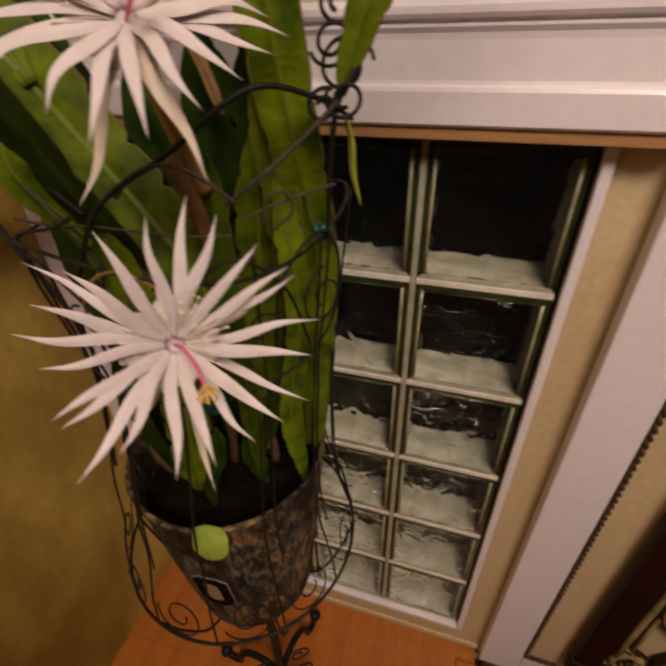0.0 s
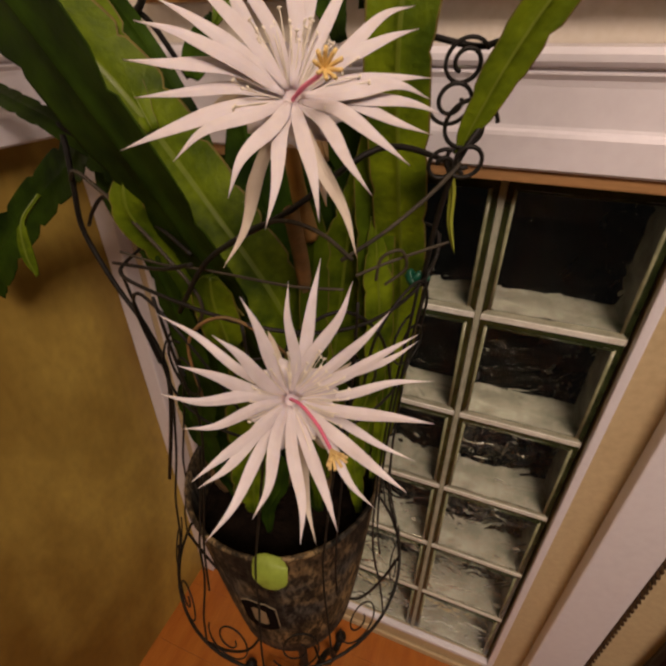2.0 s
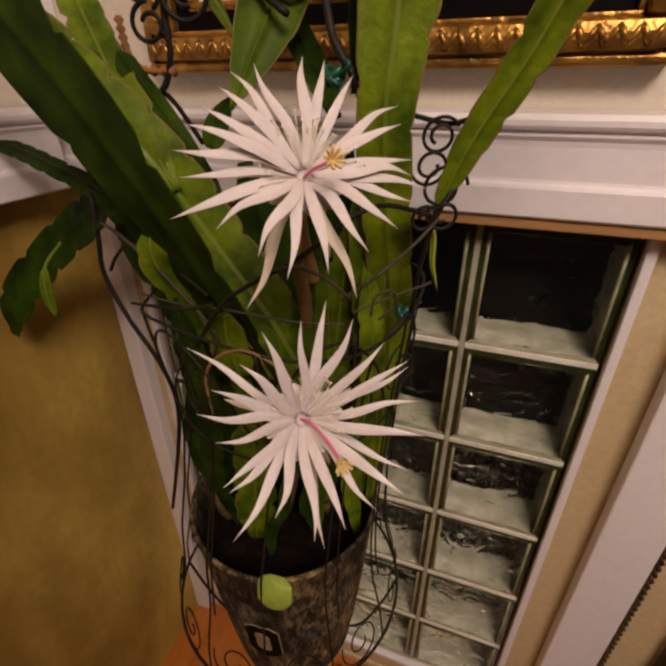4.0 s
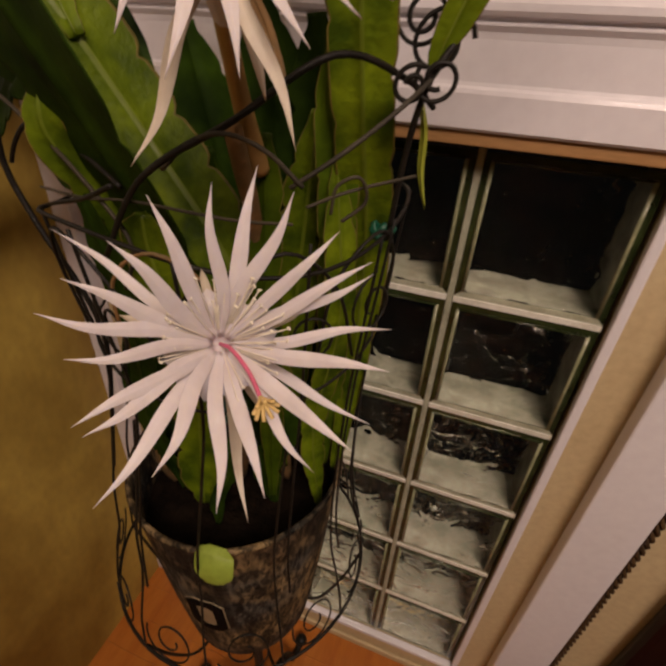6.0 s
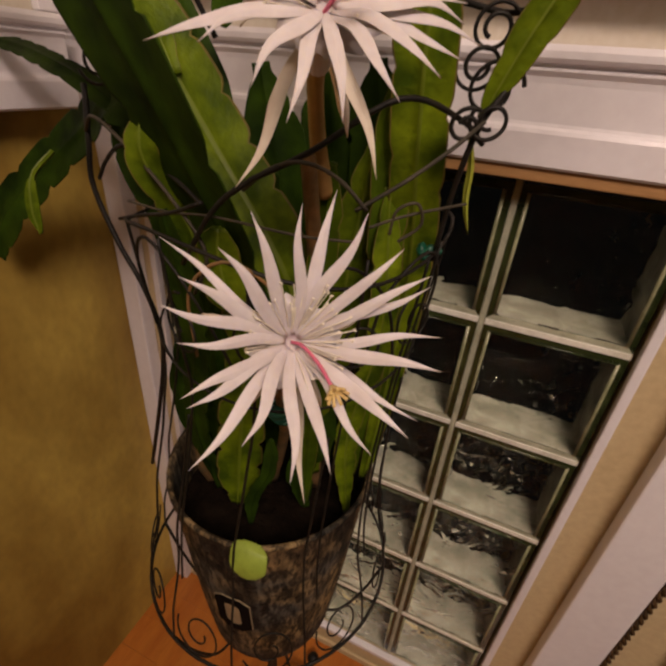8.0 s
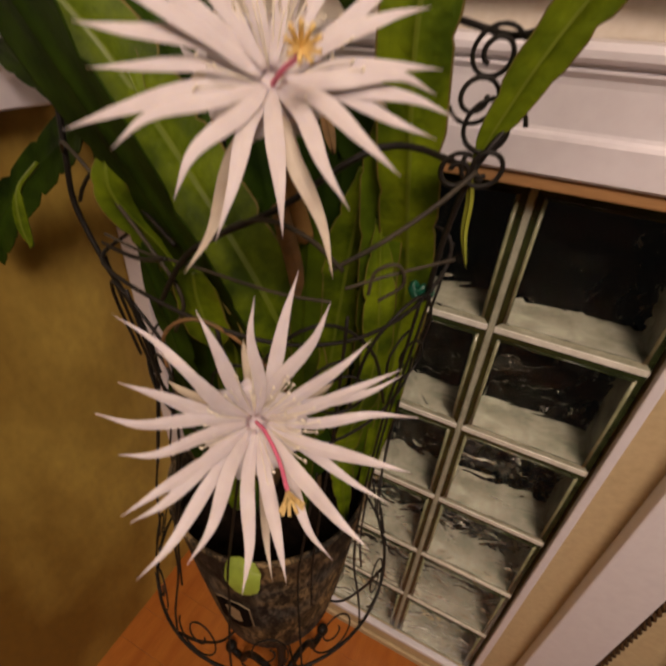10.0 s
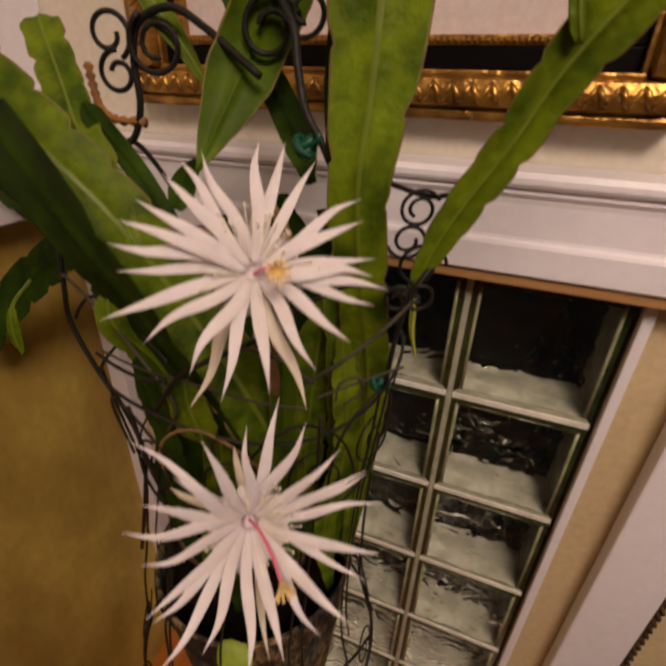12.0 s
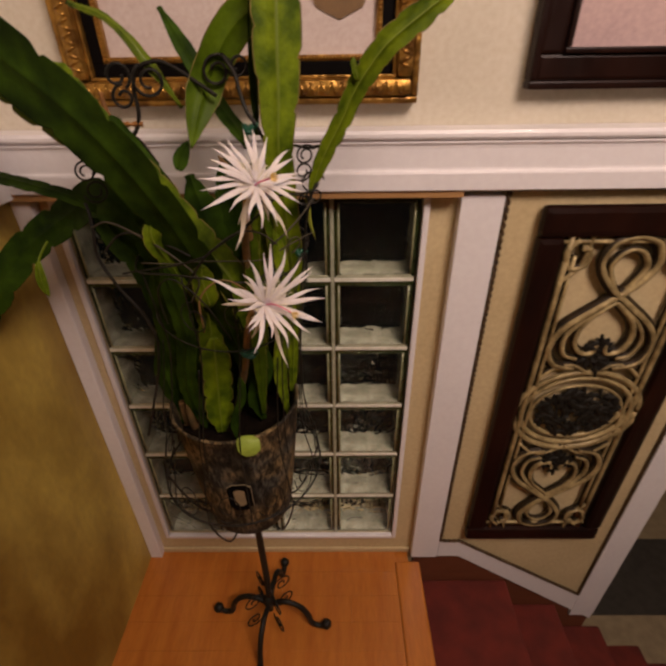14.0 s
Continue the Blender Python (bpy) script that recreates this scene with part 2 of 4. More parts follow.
def lathe(bm, profile, c, sides=48, wobble=0.0):
    """Turns (radius, z) pairs round the upright axis through c."""
    rings = []
    for r, z in profile:
        rings.append([bm.verts.new((c[0] + r * math.cos(a) * (1 + wobble * math.sin(3 * a)), c[1] + r * math.sin(a), z)) for a in (2 * math.pi * k / sides for k in range(sides))])
    for a, b in zip(rings, rings[1:]):
        for k in range(sides):
            bm.faces.new((a[k], a[(k + 1) % sides], b[(k + 1) % sides], b[k]))
    return bm, rings


def moulding(bm, profile, x0, x1):
    """A closed (y, z) profile drawn along x."""
    a = [bm.verts.new((x0, y, z)) for y, z in profile]
    b = [bm.verts.new((x1, y, z)) for y, z in profile]
    n = len(profile)
    for k in range(n):
        bm.faces.new((a[k], a[(k + 1) % n], b[(k + 1) % n], b[k]))
    bm.faces.new(a[::-1]), bm.faces.new(b)
    bmesh.ops.recalc_face_normals(bm, faces=bm.faces)
    return bm


# ---- the shell of the place ----
X_LEFT, X_STEP, X_END = -0.885, 0.085, 0.862
FACE, TOP = -0.032, 3.15
SILL, PITCH = 0.11, 0.20


def structure(name, bm, mat, label, category, smooth=False):
    return tagged(part(name, bm, mat, None, "", smooth), label, category, "", "structure")


# the wall with the window, left open behind the glass
north = thing("wall_north", "cream painted wall with white wainscot below a chair rail", "wall", "", "structure")
part("wall_upper", block((X_LEFT, 0.0, 1.325), (5.4, 0.12, TOP)), WALL, north)
part("wall_below_window", block((X_LEFT, 0.0, -1.45), (0.003, 0.12, SILL - 0.004)), TAN, north)
part("wall_beside_window", block((X_LEFT, 0.0, SILL - 0.004), (-0.803, 0.12, 1.325)), TAN, north)
part("wall_panel", block((0.003, 0.0, -1.45), (X_END, 0.12, 1.325)), TAN, north, "tan recessed wainscot panel")
part("wall_over_opening", block((X_END, 0.0, 1.0), (5.4, 0.12, 1.325)), WALL, north)
west = thing("wall_west", "olive gold glazed plaster side wall, cream above the rail", "wall", "", "structure")
part("wall_lower", block((X_LEFT - 0.12, -6.0, -0.3), (X_LEFT, 0.12, 1.338)), OLIVE, west, "olive gold glazed plaster")
part("wall_upper", block((X_LEFT - 0.12, -6.0, 1.338), (X_LEFT, 0.12, TOP)), WALL, west, "cream paint")
# south and east walls are added out of view to close the room
structure("wall_south", block((X_LEFT - 0.12, -6.12, -1.45), (5.4, -6.0, TOP)), DIM, "unseen closing wall, brown to hold down bounced light", "wall")
structure("wall_east", block((5.4, -6.12, -1.45), (5.52, 2.2, TOP)), DIM, "unseen closing wall, brown to hold down bounced light", "wall")
structure("wall_far", block((X_END, 2.0, -1.45), (5.4, 2.12, 1.0)), WALL, "cream wall of the lower room", "wall")
structure("wall_lower_side", block((X_END - 0.1, 0.12, -1.45), (X_END, 2.0, 1.0)), WALL, "cream wall of the lower room", "wall")
structure("ceiling", block((X_LEFT - 0.12, -6.12, TOP), (5.52, 0.12, TOP + 0.1)), CEILING, "plain white ceiling", "ceiling")
structure("ceiling_lower", block((X_END - 0.1, 0.12, 1.0), (5.4, 2.12, 1.1)), CEILING, "plain white ceiling of lower room", "ceiling")

# landing of oak boards, running along the window wall, with a nosing at the stairs
landing = thing("floor", "orange-brown oiled oak landing with narrow boards", "floor", "", "structure")
part("subfloor", block((X_LEFT, -6.0, -0.30), (X_STEP - 0.02, 0.0, -0.014)), OAK, landing)
structure("lower_floor", block((X_STEP, -6.0, -1.45), (5.4, 2.0, -1.35)), BEIGE_CARPET, "beige carpet of the lower floor", "floor")

# stairs going down beside the panelled wall
stairs = thing("stairs", "stairs with dark red carpet going down from the landing", "stairs", "", "structure")
for k in range(6):
    x0, z = X_STEP + 0.002 + (0.345 + 0.235 * (k - 1) if k else 0), -0.165 - 0.18 * k
    part("tread", block((x0 - 0.015, -1.25, z - 0.19), (x0 + (0.37 if k == 0 else 0.26), -0.0215, z), 0.012), CARPET, stairs)
part("stair_side", block((X_STEP, -0.019, -1.35), (X_END, -0.002, -1.28)), WHITE, stairs)
tagged(part("doormat", block((1.10, 0.405, -1.35), (2.8, 0.90, -1.335), 0.004), MAT), "dark grey woven mat on the beige carpet", "mat")

# ---- woodwork on the window wall ----
rail = [(-0.002, 1.331), (-0.051, 1.331), (-0.054, 1.334), (-0.0545, 1.366), (-0.053, 1.370), (-0.0495, 1.3725), (-0.0485, 1.376), (-0.0485, 1.412), (-0.0495, 1.418), (-0.053, 1.423), (-0.053, 1.425),
        (-0.050, 1.4265), (-0.0505, 1.4285), (-0.056, 1.430), (-0.0585, 1.434), (-0.0585, 1.440), (-0.055, 1.446), (-0.002, 1.448)]
structure("trim_chair_rail", moulding(bmesh.new(), rail, X_LEFT, 5.38), WHITE, "broad white moulded chair rail", "moulding")
bm = moulding(bmesh.new(), rail, -5.9, -0.088)
bm.transform(Matrix.Translation((X_LEFT, 0, 0)) @ Matrix.Rotation(radians(90), 4, "Z"))
structure("trim_chair_rail_side", bm, WHITE, "broad white moulded chair rail on the side wall", "moulding")
structure("trim_corner_board", block((X_LEFT + 0.001, -0.092, 1.449), (X_LEFT + 0.016, -0.001, TOP - 0.002), 0.003), WHITE, "flat white vertical corner board above the rail", "moulding")
structure("trim_rail_lip", block((X_LEFT, -0.047, 1.3165), (0.0735, -0.002, 1.3305), 0.002), LIP, "thin brown wooden strip under the rail", "moulding")


def upright(name, x0, x1, z0, z1, proud=FACE):
    bm = block((x0, proud, z0), (x1, -0.001, z1), 0.004)
    return structure(name, bm, WHITE, "white painted flat stile of the wainscot", "moulding")


upright("trim_stile_window", 0.074, 0.167, 0.001, 1.3155)
upright("trim_stile_corner", X_LEFT + 0.001, -0.842, 0.001, 1.3155)
upright("trim_stile_end", 0.765, X_END, -0.42, 1.3300)


def sloped(name, pts, mat, label, proud):
    """A flat board on the window wall, its outline given in x and z."""
    bm = bmesh.new()
    a = [bm.verts.new((x, proud, z)) for x, z in pts]
    b = [bm.verts.new((x, -0.001, z)) for x, z in pts]
    n = len(pts)
    bm.faces.new(a), bm.faces.new(b[::-1])
    for k in range(n):
        bm.faces.new((a[k], b[k], b[(k + 1) % n], a[(k + 1) % n]))
    bmesh.ops.recalc_face_normals(bm, faces=bm.faces)
    bmesh.ops.bevel(bm, geom=list(bm.edges), offset=0.003, segments=2, affect="EDGES")
    return structure(name, bm, WHITE if mat is None else mat, label, "moulding")


sloped("trim_skirt", [(0.1675, 0.004), (0.246, 0.004), (0.862, -0.455), (0.862, -0.335), (0.240, 0.095), (0.1675, 0.095)], None, "white skirting that slopes down with the stairs", FACE + 0.002)


def rope(name, points):
    """A twisted bead along a line on the wall."""
    bm = bmesh.new()
    line = [Vector(p) for p in points]
    length = sum((b - a).length for a, b in zip(line, line[1:]))
    n = int(length / 0.004)
    path = []
    for i in range(n + 1):
        d, k = length * i / n, 0
        while k < len(line) - 2 and d > (line[k + 1] - line[k]).length:
            d -= (line[k + 1] - line[k]).length
            k += 1
        path.append(line[k].lerp(line[k + 1], min(d / (line[k + 1] - line[k]).length, 1)))
    for phase in (0, math.pi):
        strand = []
        for i, p in enumerate(path):
            t = (path[min(i + 1, n)] - path[max(i - 1, 0)]).normalized()
            s = t.cross(Vector((0, -1, 0)))
            a = i * 0.004 / 0.034 * 2 * math.pi + phase
            strand.append(p + s * (0.0032 * math.cos(a)) + Vector((0, -1, 0)) * (0.0032 * math.sin(a)))
        tube(bm, strand, 0.0034, 5)
    return structure(name, bm, ROPE, "dark twisted rope bead edging the panel", "moulding", True)


sloped("wall_panel_board", [(0.1675, 0.090), (0.241, 0.090), (0.764, -0.268), (0.764, 1.330), (0.1675, 1.330)], TAN, "tan panel set between the white stiles", -0.024)
rope("trim_rope", [(0.7605, -0.030, 1.330), (0.7605, -0.030, -0.258), (0.240, -0.030, 0.1005), (0.1725, -0.030, 0.1005), (0.1725, -0.030, 1.330), (0.7605, -0.030, 1.330)])
sloped("trim_stair_string", [(0.087, 0.0), (0.245, 0.0), (0.861, -0.459), (0.861, -0.80), (0.245, -0.34), (0.087, -0.34)], STAIN, "red-brown stained board under the sloping skirting", -0.020)

# white bead round the glass and the flat tan casing
for name, lo, hi in (("trim_bead_right", (0.000, -0.016, SILL - 0.014), (0.014, -0.001, 1.312)), ("trim_bead_left", (-0.814, -0.016, SILL - 0.014), (-0.800, -0.001, 1.312)),
                     ("trim_bead_sill", (-0.800, -0.018, SILL - 0.014), (0.000, -0.001, SILL))):
    structure(name, block(lo, hi, 0.003), WHITE, "narrow white bead round the glass blocks", "moulding")
structure("baseboard", block((-0.842, -0.010, 0.0), (0.074, -0.001, 0.022), 0.003), TAN, "low tan strip where the wall meets the floor", "baseboard")

# ---- glass block window ----
window = thing("window_1", "glass block window, four blocks wide and six high, night behind", "window", "", "structure")
DEPTH = 0.085


def pane_mesh(bm, size, y, thick):
    h = size / 2
    box(bm, (-h, y, -h), (h, y + thick, h), 0.006)
    return bm


def shell_mesh():
    """The four sides of a hollow block, open to front and back."""
    bm, o, i = bmesh.new(), 0.0953, 0.0868
    for y0, y1 in ((0.0, DEPTH),):
        ring = lambda s, y: [bm.verts.new(p) for p in ((-s, y, -s), (s, y, -s), (s, y, s), (-s, y, s))]
        oa, ob, ia, ib = ring(o, y0), ring(o, y1), ring(i, y0), ring(i, y1)
        for k in range(4):
            j = (k + 1) % 4
            bm.faces.new((oa[k], oa[j], ob[j], ob[k]))
            f = bm.faces.new((ia[j], ia[k], ib[k], ib[j]))
            f.material_index = 1
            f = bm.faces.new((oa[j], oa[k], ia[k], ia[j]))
            # bottom front lip paler than the rest: light from above put into its colour
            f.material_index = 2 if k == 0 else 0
            bm.faces.new((ob[k], ob[j], ib[j], ib[k]))
    bmesh.ops.recalc_face_normals(bm, faces=bm.faces)
    return bm


def rim_mesh():
    """The raised bead where the face of a block meets its thick side; caught light is painted pale on the uprights, the
    top stays dark.
    """
    bm = bmesh.new()
    ring = [Vector((x, -0.0012, z)) for x, z in ((-0.085, -0.085), (0.085, -0.085), (0.085, 0.085), (-0.085, 0.085))]
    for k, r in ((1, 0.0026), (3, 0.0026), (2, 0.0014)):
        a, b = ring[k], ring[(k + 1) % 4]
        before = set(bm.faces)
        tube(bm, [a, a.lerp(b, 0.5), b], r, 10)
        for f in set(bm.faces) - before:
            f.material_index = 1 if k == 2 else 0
    return bm


block_parts = None
for row in range(6):
    for col in range(4):
        at = (-0.1 - PITCH * col, 0.0, SILL + 0.1 + PITCH * row)
        if block_parts is None:
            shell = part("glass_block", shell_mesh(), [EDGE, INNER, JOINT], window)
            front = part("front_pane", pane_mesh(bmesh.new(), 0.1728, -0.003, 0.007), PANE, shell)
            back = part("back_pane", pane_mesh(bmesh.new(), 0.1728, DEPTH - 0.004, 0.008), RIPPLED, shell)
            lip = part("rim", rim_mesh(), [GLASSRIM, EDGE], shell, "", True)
            front.visible_shadow = back.visible_shadow = False
            block_parts = (shell, front, back, lip)
            shell.location = at
        else:
            s = new("glass_block", block_parts[0].data)
            s.parent, s.location = window, at
            for q in block_parts[1:]:
                o = new(q.name.split(".")[0], q.data)
                o.parent, o.visible_shadow = s, q is block_parts[3]
# upright joints take the dimmer tone, as less light reaches them
for k in range(3):
    x = -PITCH * (k + 1)
    part("joint", block((x - 0.0044, -0.0015, SILL), (x + 0.0044, DEPTH, SILL + 1.2), 0.0018), JOINT, window)
for k in range(5):
    z = SILL + PITCH * (k + 1)
    for c in range(4):
        part("joint", block((-PITCH * (c + 1) + 0.0047, -0.002, z - 0.0044), (-PITCH * c - 0.0047, DEPTH, z + 0.0044), 0.0009), MORTAR, window)

# ---- pictures on the upper wall ----
def framed(name, label, x0, x1, z0, z1, bars, mats, art, y=-0.004):
    """Nested frame bars: (width, depth, bevel) from the outside in, then the picture."""
    ob = thing(name, label, "picture")
    for k, (w, d, b) in enumerate(bars):
        for lo, hi in (((x0, y - d, z0), (x1, y, z0 + w)), ((x0, y - d, z1 - w), (x1, y, z1)), ((x0, y - d, z0 + w), (x0 + w, y, z1 - w)), ((x1 - w, y - d, z0 + w), (x1, y, z1 - w))):
            part("frame_bar", block(lo, hi, b), mats[k], ob)
        x0, x1, z0, z1 = x0 + w, x1 - w, z0 + w, z1 - w
    part("picture_sheet", block((x0, y - 0.006, z0), (x1, y, z1)), art, ob)
    return ob, (x0, x1, z0, z1)


gold, inside = framed("gold_framed_picture", "picture in an ornate gold frame with a black inner band", -0.684, -0.036, 1.490, 2.16,
                      [(0.012, 0.030, 0.004), (0.030, 0.040, 0.012), (0.006, 0.026, 0.002), (0.022, 0.016, 0.002), (0.010, 0.018, 0.002)], [GOLD, GOLD, GOLD, BLACKWOOD, GOLD], PAPER)
for k in range(62):
    # carved leaves along the bottom of the frame
    x = -0.664 + k * 0.00985
    bm = bmesh.new()
    bmesh.ops.create_icosphere(bm, subdivisions=1, radius=1, matrix=Matrix.LocRotScale((x, -0.042, 1.517), Euler((0, radians(24 if k % 2 else -24), 0)), (0.0042, 0.006, 0.0125)))
    part("carved_leaf", bm, GOLD, gold, "", True)
for side in (-0.657, -0.063):
    for k in range(24):
        bm = bmesh.new()
        bmesh.ops.create_icosphere(bm, subdivisions=1, radius=1, matrix=Matrix.LocRotScale((side, -0.042, 1.552 + k * 0.0104), Euler((0, radians(66 if k % 2 else 114), 0)), (0.0042, 0.006, 0.0125)))
        part("carved_leaf", bm, GOLD, gold, "", True)
bead = bmesh.new()
bmesh.ops.create_icosphere(bead, subdivisions=1, radius=0.0032)
bead_mesh = bpy.data.meshes.new("bead")
bead.to_mesh(bead_mesh)
bead.free()
bead_mesh.materials.append(GOLD)
for k in range(78):
    ob = new("bead", bead_mesh)
    ob.parent, ob.location = gold, (inside[0] - 0.005 + k * (inside[1] - inside[0] + 0.01) / 77, -0.0225, inside[2] - 0.005)
for x in (inside[0] - 0.005, inside[1] + 0.005):
    for k in range(1, 40):
        ob = new("bead", bead_mesh)
        ob.parent, ob.location = gold, (x, -0.0225, inside[2] - 0.005 + k * 0.0072)
bm = bmesh.new()
outline = [(-0.232, 1.660), (-0.222, 1.640), (-0.181, 1.622), (-0.140, 1.640), (-0.127, 1.665), (-0.130, 1.76), (-0.18, 1.79), (-0.228, 1.76)]
front = [bm.verts.new((x, -0.0125, z)) for x, z in outline]
rear = [bm.verts.new((x, -0.0098, z)) for x, z in outline]
bm.faces.new(front)
for k in range(8):
    bm.faces.new((front[k], rear[k], rear[(k + 1) % 8], front[(k + 1) % 8]))
bmesh.ops.recalc_face_normals(bm, faces=bm.faces)
part("painted_shape", bm, BROWNPAPER, gold, "brown painted vase shape")
framed("dark_framed_picture", "pink print in a dark wooden frame above the rail", 0.166, 0.88, 1.510, 2.25,
       [(0.014, 0.030, 0.004), (0.042, 0.022, 0.006), (0.010, 0.028, 0.003)], [WALNUT, WALNUT, WALNUT], PINKPAPER)

# ---- iron grille in a walnut frame on the panel ----
grille = thing("wall_grille", "dark walnut frame with bronze scrollwork hung on the tan panel", "wall decoration")
GX0, GX1, GZ0, GZ1, GY = 0.245, 0.690, 0.149, 1.299, -0.0285
for lo, hi in (((GX0, -0.060, GZ0), (GX1, GY, GZ0 + 0.058)), ((GX0, -0.060, GZ1 - 0.068), (GX1, GY, GZ1)), ((GX0, -0.060, GZ0 + 0.058), (GX0 + 0.060, GY, GZ1 - 0.068)), ((GX1 - 0.056, -0.060, GZ0 + 0.058), (GX1, GY, GZ1 - 0.068))):
    part("frame_bar", block(lo, hi, 0.014), WALNUT, grille)
CX, CZ = (GX0 + GX1) / 2, (GZ0 + GZ1) / 2
HW, HH = (GX1 - GX0) / 2 - 0.059, (GZ1 - GZ0) / 2 - 0.063


def wrought(points, r=0.0055, n=36, name="scroll"):
    """One scroll, mirrored to both sides; points are x and z from the middle."""
    for s in (1, -1):
        piece = part(name, bar([(CX + s * x, -0.040, CZ + z) for x, z in points], r * 1.5, n, 6, 1.5), DARKBRONZE, grille, "", True)
        part("face", bar([(CX + s * x, -0.0475, CZ + z) for x, z in points], r * 0.9, n, 6, 1.5), BRONZE, piece, "worn gold face", True)


for z in (HH - 0.018, -HH + 0.018):
    part("scroll_bar", bar([(CX - HW, -0.044, CZ + z), (CX, -0.044, CZ + z), (CX + HW, -0.044, CZ + z)], 0.006, 6, 6), BRONZE, grille, "", True)
wrought([(HW - 0.016, -HH), (HW - 0.016, 0), (HW - 0.016, HH)], 0.0055, 6, "side_bar")
wrought([(HW - 0.034, -HH + 0.05), (HW - 0.034, 0), (HW - 0.034, HH - 0.05)], 0.0035, 6, "side_bar")
for s in (1, -1):
    wrought([(-0.026, s * 0.499), (0.0, s * 0.505), (0.026, s * 0.499), (0.050, s * 0.485), (0.062, s * 0.44), (0.025, s * 0.385), (-0.035, s * 0.335), (-0.105, s * 0.275), (-0.128, s * 0.215), (-0.105, s * 0.165), (-0.05, s * 0.15)], 0.0075, 48)
    wrought([(-0.017, s * 0.470), (0.0, s * 0.475), (0.017, s * 0.470), (0.032, s * 0.455), (0.038, s * 0.425), (0.0, s * 0.36), (-0.06, s * 0.30), (-0.095, s * 0.245), (-0.085, s * 0.195), (-0.05, s * 0.18)], 0.005, 44)
    wrought([(0.0, s * 0.345), (0.055, s * 0.29), (0.068, s * 0.24), (0.05, s * 0.205), (0.02, s * 0.20), (0.012, s * 0.225)], 0.006, 36)
    wrought([(0.128, s * 0.50), (0.150, s * 0.47), (0.135, s * 0.43), (0.10, s * 0.44), (0.098, s * 0.475), (0.118, s * 0.48)], 0.006, 30)
    wrought([(0.100, s * 0.52), (0.110, s * 0.44), (0.145, s * 0.40)], 0.004, 16)
    wrought([(0.0, s * 0.13), (0.05, s * 0.16), (0.09, s * 0.155), (0.13, s * 0.12)], 0.005, 20)
for rx, rz, r in ((0.168, 0.136, 0.0075), (0.148, 0.116, 0.006), (0.122, 0.092, 0.0045)):
    part("oval_ring", tube(bmesh.new(), [Vector((CX + rx * math.cos(a), -0.044, CZ + rz * math.sin(a))) for a in (2 * math.pi * i / 48 for i in range(49))], r, 6, 1.4), BRONZE, grille, "", True)
random.seed(4)


cast = bmesh.new()
bmesh.ops.create_icosphere(cast, subdivisions=1, radius=1)
cast_mesh = bpy.data.meshes.new("cast_leaf")
cast.to_mesh(cast_mesh)
cast.free()
cast_mesh.materials.append(IRON)


def rosette(z, rx, rz, count):
    """A cast cluster of leaves, each a piece of its own."""
    for k in range(count):
        a, d = random.uniform(0, 6.283), math.sqrt(random.random())
        leaf = new("cast_leaf", cast_mesh)
        leaf.parent = grille
        leaf.matrix_basis = Matrix.LocRotScale((CX + rx * d * math.cos(a), -0.042 - 0.008 * random.random(), CZ + z + rz * d * math.sin(a)), Euler((random.uniform(-0.5, 0.5), random.uniform(0, 3), 0)), (0.022, 0.005, 0.008))


rosette(0, 0.108, 0.080, 170)
for s in (1, -1):
    rosette(s * 0.185, 0.045, 0.045, 34)
    rosette(s * 0.215, 0.012, 0.03, 8)

# ---- ceiling lamps ----
for at in ((0.62, -1.6),):
    fixture = thing("ceiling_lamp", "round glass ceiling lamp with a bronze rim", "lamp")
    fixture.location = (at[0], at[1], 0)
    part("rim", lathe(bmesh.new(), [(0.02, TOP), (0.52, TOP), (0.525, TOP - 0.02), (0.51, TOP - 0.035), (0.02, TOP - 0.035)], (0, 0, 0))[0], BRONZE, fixture, "bronze rim", True)
    part("shade", lathe(bmesh.new(), [(0.505, TOP - 0.036), (0.48, TOP - 0.08), (0.36, TOP - 0.12), (0.15, TOP - 0.14), (0.004, TOP - 0.145)], (0, 0, 0))[0], SHADE, fixture, "glowing frosted glass shade", True)

# ---- plant stand of black iron ----
AX = Vector((-0.409, -0.243, 0.0))
stand = thing("plant_stand", "black wrought iron plant stand with scroll feet and a wire cage", "plant stand")


def polar(r, a, z):
    """A point round the stand's axis, which leans a little to the right above the pot."""
    return Vector((AX.x + 0.024 * min(1, max(0, (z - 0.95) / 0.2)) + r * math.cos(radians(a)), AX.y + r * math.sin(radians(a)), z))


part("post", bar([polar(0, 0, 0.07), polar(0.004, 60, 0.25), polar(0.002, 0, 0.40), polar(0, 0, 0.602)], 0.0095, 20, 10), IRON, stand, "", True)
part("collar", lathe(bmesh.new(), [(0.003, 0.15), (0.016, 0.14), (0.019, 0.12), (0.015, 0.10), (0.003, 0.085)], AX, 16)[0], IRON, stand, "", True)
for a in (-8, 82, 172, 262):
    part("leg", bar([polar(0.006, a, 0.105), polar(0.05, a, 0.128), polar(0.095, a, 0.112), polar(0.122, a, 0.066), polar(0.133, a, 0.022), polar(0.155, a, 0.010), polar(0.176, a, 0.016), polar(0.182, a, 0.032)], 0.0085, 36, 8,
                    1.0, lambda f: 1.0 if f < 0.85 else 1.0 + 2.4 * (f - 0.85)), IRON, stand, "", True)
    bm = bmesh.new()
    bmesh.ops.create_uvsphere(bm, u_segments=12, v_segments=8, radius=0.016, matrix=Matrix.Translation(polar(0.180, a, 0.026)))
    part("foot_knob", bm, IRON, stand, "", True)
